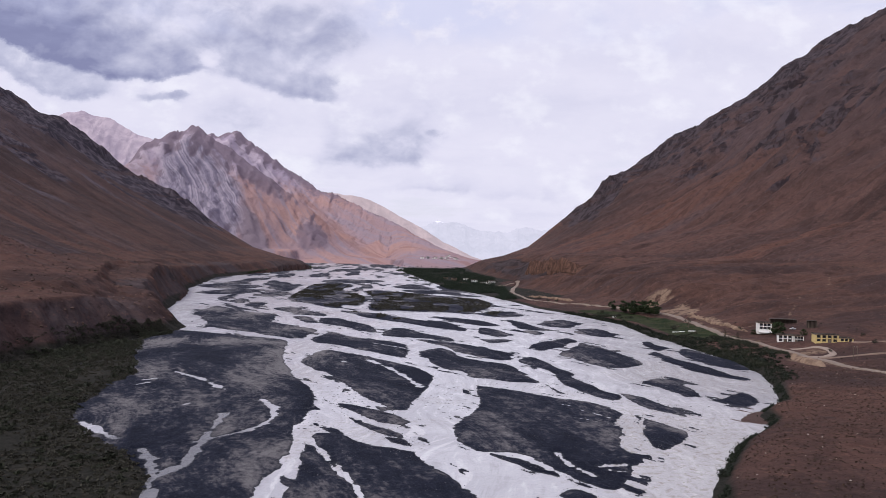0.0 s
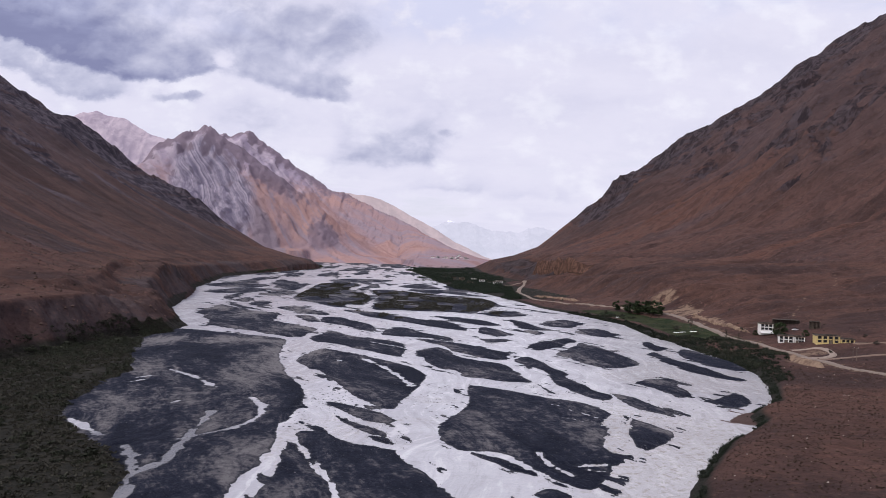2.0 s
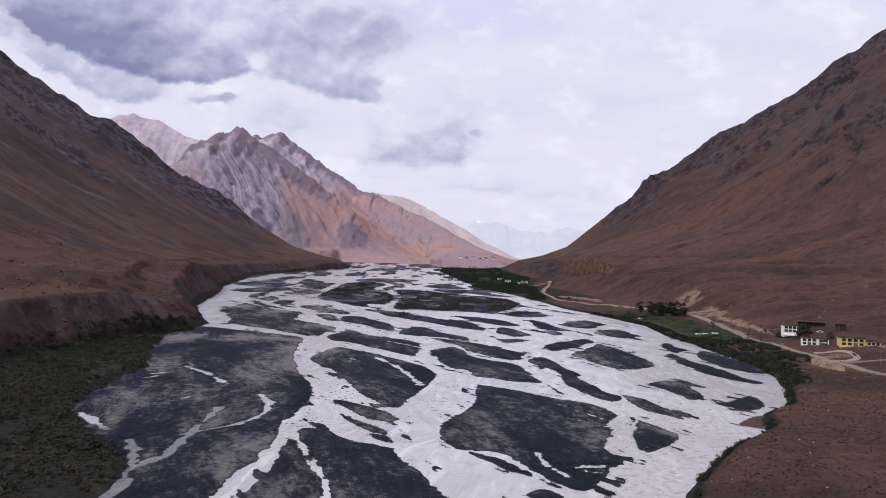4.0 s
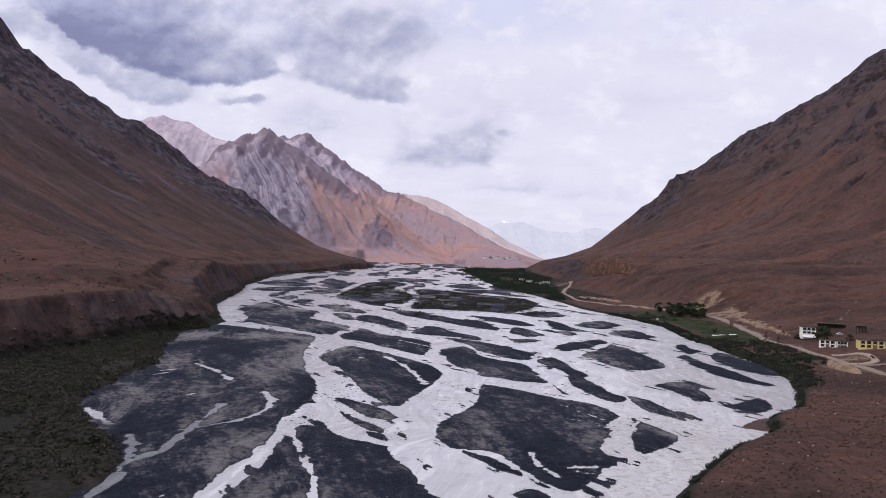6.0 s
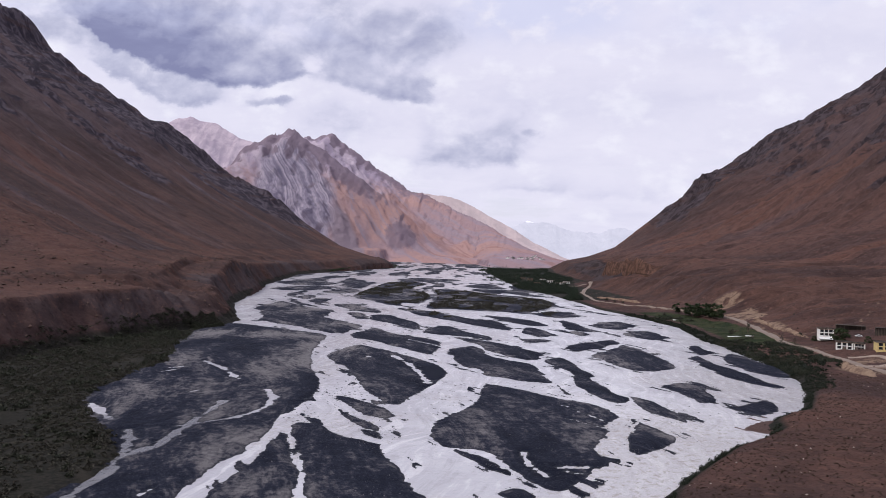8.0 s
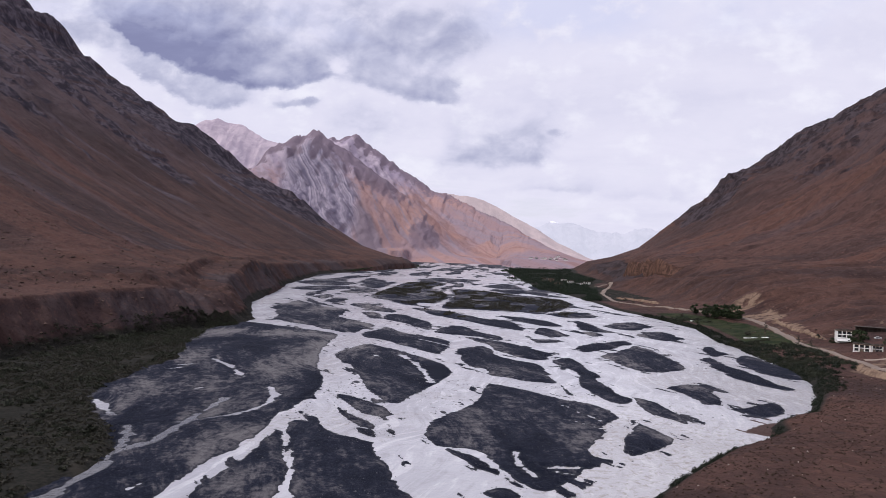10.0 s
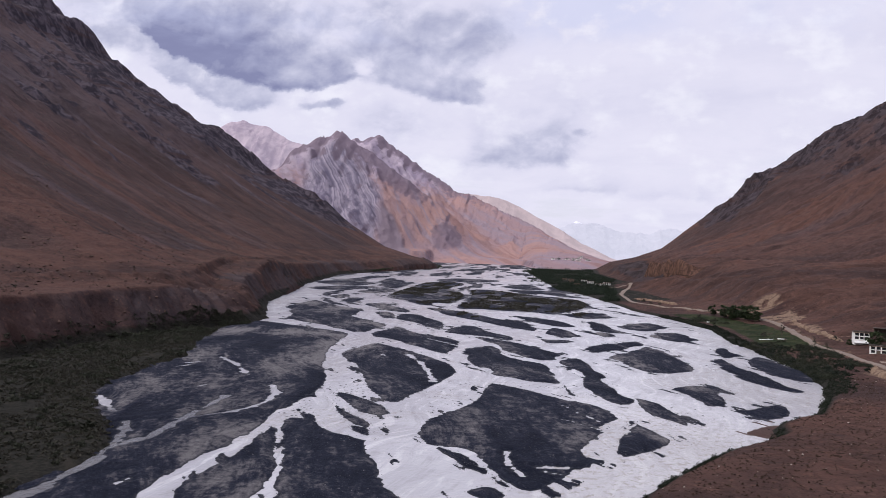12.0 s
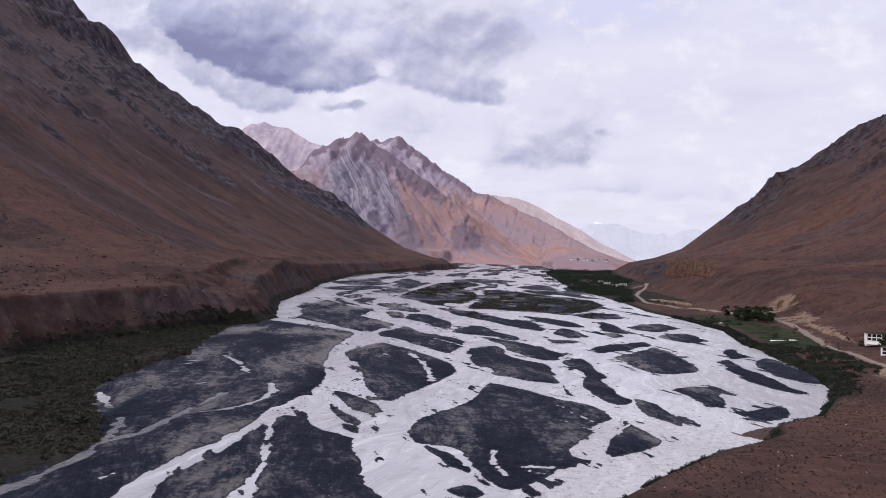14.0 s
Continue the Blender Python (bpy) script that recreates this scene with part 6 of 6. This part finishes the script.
def house(name, x, y, turn, wide, deep, storeys, wall_mat, bays, label, base=None, doors=(), group="houses of the hamlet", storey=2.55, bulk=1.0):
    """A flat-roofed house: pierced front wall, side and back walls, roof with a brushwood rim, windows and door in their openings."""
    z0 = (height_at(x, y) if base is None else base) - 0.3
    ob = thing(name, pose(x, y, z0, 0, 0, turn), label, "house", group)
    high = 0.6 + storeys * storey
    t = 0.45
    bm = boxes((0, t, 0, deep, -2, high), (wide - t, wide, 0, deep, -2, high), (t, wide - t, deep - t, deep, -2, high))
    box(bm, t, wide - t, 0, t, -2, 0.6)
    step = (wide - 2 * t) / bays
    openings = []
    for s in range(storeys):
        zb = 0.6 + s * storey
        sill, head = zb + (0.55 if s else 0.75), zb + 2.05
        edges = [t]
        for k in range(bays):
            c = t + (k + 0.5) * step
            half = min(0.62, step * 0.30) * bulk
            door = s == 0 and k in doors
            edges += [c - half, c + half]
            openings.append((c - half, c + half, zb if door else sill, head, door))
            if not door:
                box(bm, c - half, c + half, 0, t, zb, sill)
        edges.append(wide - t)
        for a, b in zip(edges[::2], edges[1::2]):
            box(bm, a, b, 0, t, zb, head)
        box(bm, t, wide - t, 0, t, head, zb + storey)
    part("wall", bm, wall_mat, ob)
    part("roof", boxes((-0.25, wide + 0.25, -0.3, deep + 0.25, high, high + 0.28)), MUD, ob, "flat mud roof")
    rng = random.Random(int(x * 10 + y))
    bm = boxes((-0.25, wide + 0.25, -0.28, deep + 0.22, high + 0.28, high + 0.36))
    k = -0.2
    while k < wide:
        w = rng.uniform(0.5, 1.1)
        box(bm, k, min(wide + 0.2, k + w), -0.28, 0.35, high + 0.28, high + 0.28 + rng.uniform(0.25, 0.60))
        box(bm, k, min(wide + 0.2, k + w), deep - 0.4, deep + 0.22, high + 0.28, high + 0.28 + rng.uniform(0.2, 0.5))
        k += w
    part("roof_rim", bm, BRUSH, ob, "dark brushwood stacked along the roof edge")
    for a, b, lo, hi, door in openings:
        bm = boxes((a, a + 0.10, 0.05, 0.30, lo, hi), (b - 0.10, b, 0.05, 0.30, lo, hi), (a + 0.10, b - 0.10, 0.05, 0.30, hi - 0.12, hi), (a + 0.10, b - 0.10, 0.05, 0.30, lo, lo + 0.09))
        # painted surround, proud of the wall
        box(bm, a - 0.16, a, -0.04, 0.05, lo - 0.12, hi + 0.14)
        box(bm, b, b + 0.16, -0.04, 0.05, lo - 0.12, hi + 0.14)
        box(bm, a, b, -0.06, 0.05, hi, hi + 0.18)
        if door:
            d = part("door", bm, FRAME, ob)
            part("door_leaf", boxes((a + 0.1, b - 0.1, 0.18, 0.24, lo + 0.09, hi - 0.12)), WOOD, d)
        else:
            w = part("window", bm, FRAME, ob)
            part("pane", boxes((a + 0.1, b - 0.1, 0.20, 0.23, lo + 0.09, hi - 0.12)), GLASS, w)
    return ob


house("yellow_house", 216.6, 398.4, -12, 12.6, 6.4, 2, YELLOW, 4, "yellow two-storey flat-roofed house with black window frames", 8.0, (2,), storey=2.2, bulk=1.3)
house("yellow_annex", 229.2, 395.6, -12, 7.4, 5.0, 1, YELLOW, 3, "low yellow annex of a house with one row of windows", 8.6, (), storey=2.3)
house("white_house", 202.2, 413.5, -22, 8.4, 6.0, 2, WHITEWASH, 3, "whitewashed two-storey house with tall dark windows", 5.9, (1,), storey=2.1, bulk=1.25)
house("white_house", 210.3, 410.2, -22, 5.4, 5.6, 2, WHITEWASH, 3, "whitewashed house with dark windows and brushwood roof rim", 6.2, (0,), storey=1.9, bulk=1.2)
house("white_cottage", 206.0, 446.0, -10, 8.0, 6.0, 2, WHITEWASH, 3, "whitewashed two-storey cottage above a white awning", 9.6, (), storey=2.2, bulk=1.3)


def shed(x, y, turn, wide, deep, z):
    ob = thing("open_shed", pose(x, y, z, 0, 0, turn), "long dark open-fronted shed with timber posts", "shed", "outbuildings of the hamlet")
    part("back_wall", boxes((0, wide, deep - 0.4, deep, -1.5, 3.4)), BRUSH, ob)
    bm = bmesh.new()
    for k in range(int(wide / 0.9)):
        box(bm, k * 0.9 - 0.2, k * 0.9 + 0.66, -0.6, deep + 0.3, 3.4 + 0.12 * (k % 2), 3.65 + 0.12 * (k % 2))
    part("roof", bm, BRUSH, ob, "dark brushwood roof")
    for k in range(8):
        bm = bmesh.new()
        rod(bm, (0.3 + k * (wide - 0.6) / 7, 0.1, -1.2), (0.3 + k * (wide - 0.6) / 7, 0.1, 3.4), 0.13, 0.11)
        part("post", bm, WOOD, ob)


shed(226.2, 472.0, -22, 17.0, 5.0, 11.7)
shed(239.0, 447.0, -15, 6.0, 4.0, 13.0)


def awning(x, y, turn, z):
    ob = thing("awning", pose(x, y, z, 0, 0, turn), "white canvas awning stretched over poles beside a house", "awning")
    bm = bmesh.new()
    n = 6
    grid = [[bm.verts.new((7.5 * i / n, -4.5 * j / n, 2.6 - 0.9 * j / n - 0.25 * math.sin(math.pi * i / n) * math.sin(math.pi * j / n))) for j in range(n + 1)] for i in range(n + 1)]
    for i in range(n):
        for j in range(n):
            bm.faces.new((grid[i][j], grid[i + 1][j], grid[i + 1][j + 1], grid[i][j + 1]))
    cloth = part("canvas", bm, CLOTH, ob)
    mod = cloth.modifiers.new("thickness", "SOLIDIFY")
    mod.thickness = 0.04
    for i in range(3):
        bm = bmesh.new()
        rod(bm, (0.2 + i * 3.55, -4.4, -1.5), (0.2 + i * 3.55, -4.4, 1.7), 0.06, 0.05)
        part("pole", bm, WOOD, ob)


awning(205.5, 445.6, -10, 7.2)


def mast_pair(x, y):
    z = height_at(x, y)
    for k in range(2):
        ob = thing("power_pole", pose(x + k * 1.6, y - k * 0.6, z, 0, 0, 20), "weathered wooden power pole beside a dirt track", "pole", "power poles")
        bm = bmesh.new()
        rod(bm, (0, 0, -0.8), (0, 0, 7.0), 0.16, 0.11)
        part("pole", bm, WOOD, ob)
        part("crossarm", boxes((-0.9, 0.9, -0.06, 0.06, 6.3, 6.45)), WOOD, ob)
        for s in (-0.8, 0.0, 0.8):
            bm = bmesh.new()
            rod(bm, (s, 0, 6.45), (s, 0, 6.7), 0.05, 0.04)
            part("insulator", bm, CLOTH, ob)


mast_pair(209.4, 350.0)


def car(x, y, turn, z):
    ob = thing("parked_car", pose(x, y, z, 0, 0, turn), "small white car parked in a dusty yard", "car")
    paint = plain("white_car_paint", (0.72, 0.72, 0.72), 0.3, 0.05, 1.0, 0.0, 0.5)
    rubber = plain("tyre_rubber", (0.03, 0.03, 0.03), 0.85, 0.2, 4.0)
    bm = boxes((-2.0, 2.0, -0.82, 0.82, 0.35, 0.95))
    bmesh.ops.bevel(bm, geom=bm.edges[:], offset=0.12, segments=2, affect="EDGES")
    part("body", bm, paint, ob)
    bm = boxes((-1.25, 0.85, -0.72, 0.72, 0.95, 1.48))
    for v in bm.verts:
        if v.co.z > 1.2:
            v.co.x = v.co.x * 0.74 - 0.05
            v.co.y *= 0.86
    part("cabin", bm, GLASS, ob, "dark glass cabin")
    part("roof", boxes((-0.95, 0.55, -0.60, 0.60, 1.47, 1.53)), paint, ob)
    for wx in (-1.25, 1.25):
        for wy in (-0.80, 0.80):
            bm = bmesh.new()
            rod(bm, (wx, wy - 0.1, 0.32), (wx, wy + 0.1, 0.32), 0.32, 0.32, 12)
            wheel = part("wheel", bm, rubber, ob)
            bm = bmesh.new()
            side = math.copysign(0.11, wy)
            rod(bm, (wx, wy, 0.32), (wx, wy + side, 0.32), 0.17, 0.17, 10)
            part("rim", bm, TIN, wheel)


car(229.5, 448.0, 15, height_at(229.5, 448.0) + 0.02)


def tunnel(x, y, turn, long):
    """A low hoop-shaped growing tunnel under white sheet."""
    ob = thing("growing_tunnel", pose(x, y, height_at(x, y) - 0.1, 0, 0, turn), "low white-sheeted growing tunnel on a green meadow", "greenhouse", "growing tunnels")
    bm = bmesh.new()
    rings = [[bm.verts.new((s, 1.1 * math.cos(math.pi * k / 8), 0.7 * math.sin(math.pi * k / 8))) for k in range(9)] for s in (0, long / 2, long)]
    for a, b in zip(rings[:-1], rings[1:]):
        for k in range(8):
            bm.faces.new((a[k], a[k + 1], b[k + 1], b[k]))
    bm.faces.new(rings[0])
    bm.faces.new(rings[-1][::-1])
    part("sheet", bm, CLOTH, ob)
    for s in (0.0, long / 2, long):
        bm = bmesh.new()
        for k in range(8):
            rod(bm, (s, 1.13 * math.cos(math.pi * k / 8), 0.73 * math.sin(math.pi * k / 8)), (s, 1.13 * math.cos(math.pi * (k + 1) / 8), 0.73 * math.sin(math.pi * (k + 1) / 8)), 0.04, 0.04, 5)
        part("hoop", bm, WOOD, ob)


for tx, ty, tl in ((164.5, 488, 4.5), (170, 490, 4), (175.5, 487, 5), (152, 604, 3.5)):
    tunnel(tx, ty, -8, tl)

# village on the far alluvial fan, and roofs among the grove
vr = random.Random(5)
for k in range(26):
    u = vr.random()
    house("village_house", -60 + 150 * u + vr.uniform(-8, 8), 2530 + 120 * vr.random(), vr.uniform(-25, 25), vr.uniform(7, 12), vr.uniform(6, 9), vr.choice((1, 2)), vr.choice((WHITEWASH, WHITEWASH, WHITEWASH, TIN)),
          vr.choice((2, 3)), "small flat-roofed house of a distant hillside village", group="distant village", bulk=0.8)
for k, (hx, hy) in enumerate([(40, 1190), (62, 1215), (75, 1180), (30, 1300), (52, 1330), (80, 1120), (15, 1400), (88, 1150), (66, 1270)]):
    house("farmhouse", hx, hy, -10 + 7 * (k % 4), 9 + k % 3, 6, 1 + k % 2, WHITEWASH if k % 3 else MUD, 3, "pale flat-roofed farmhouse among riverside trees", group="farmhouses in the grove")
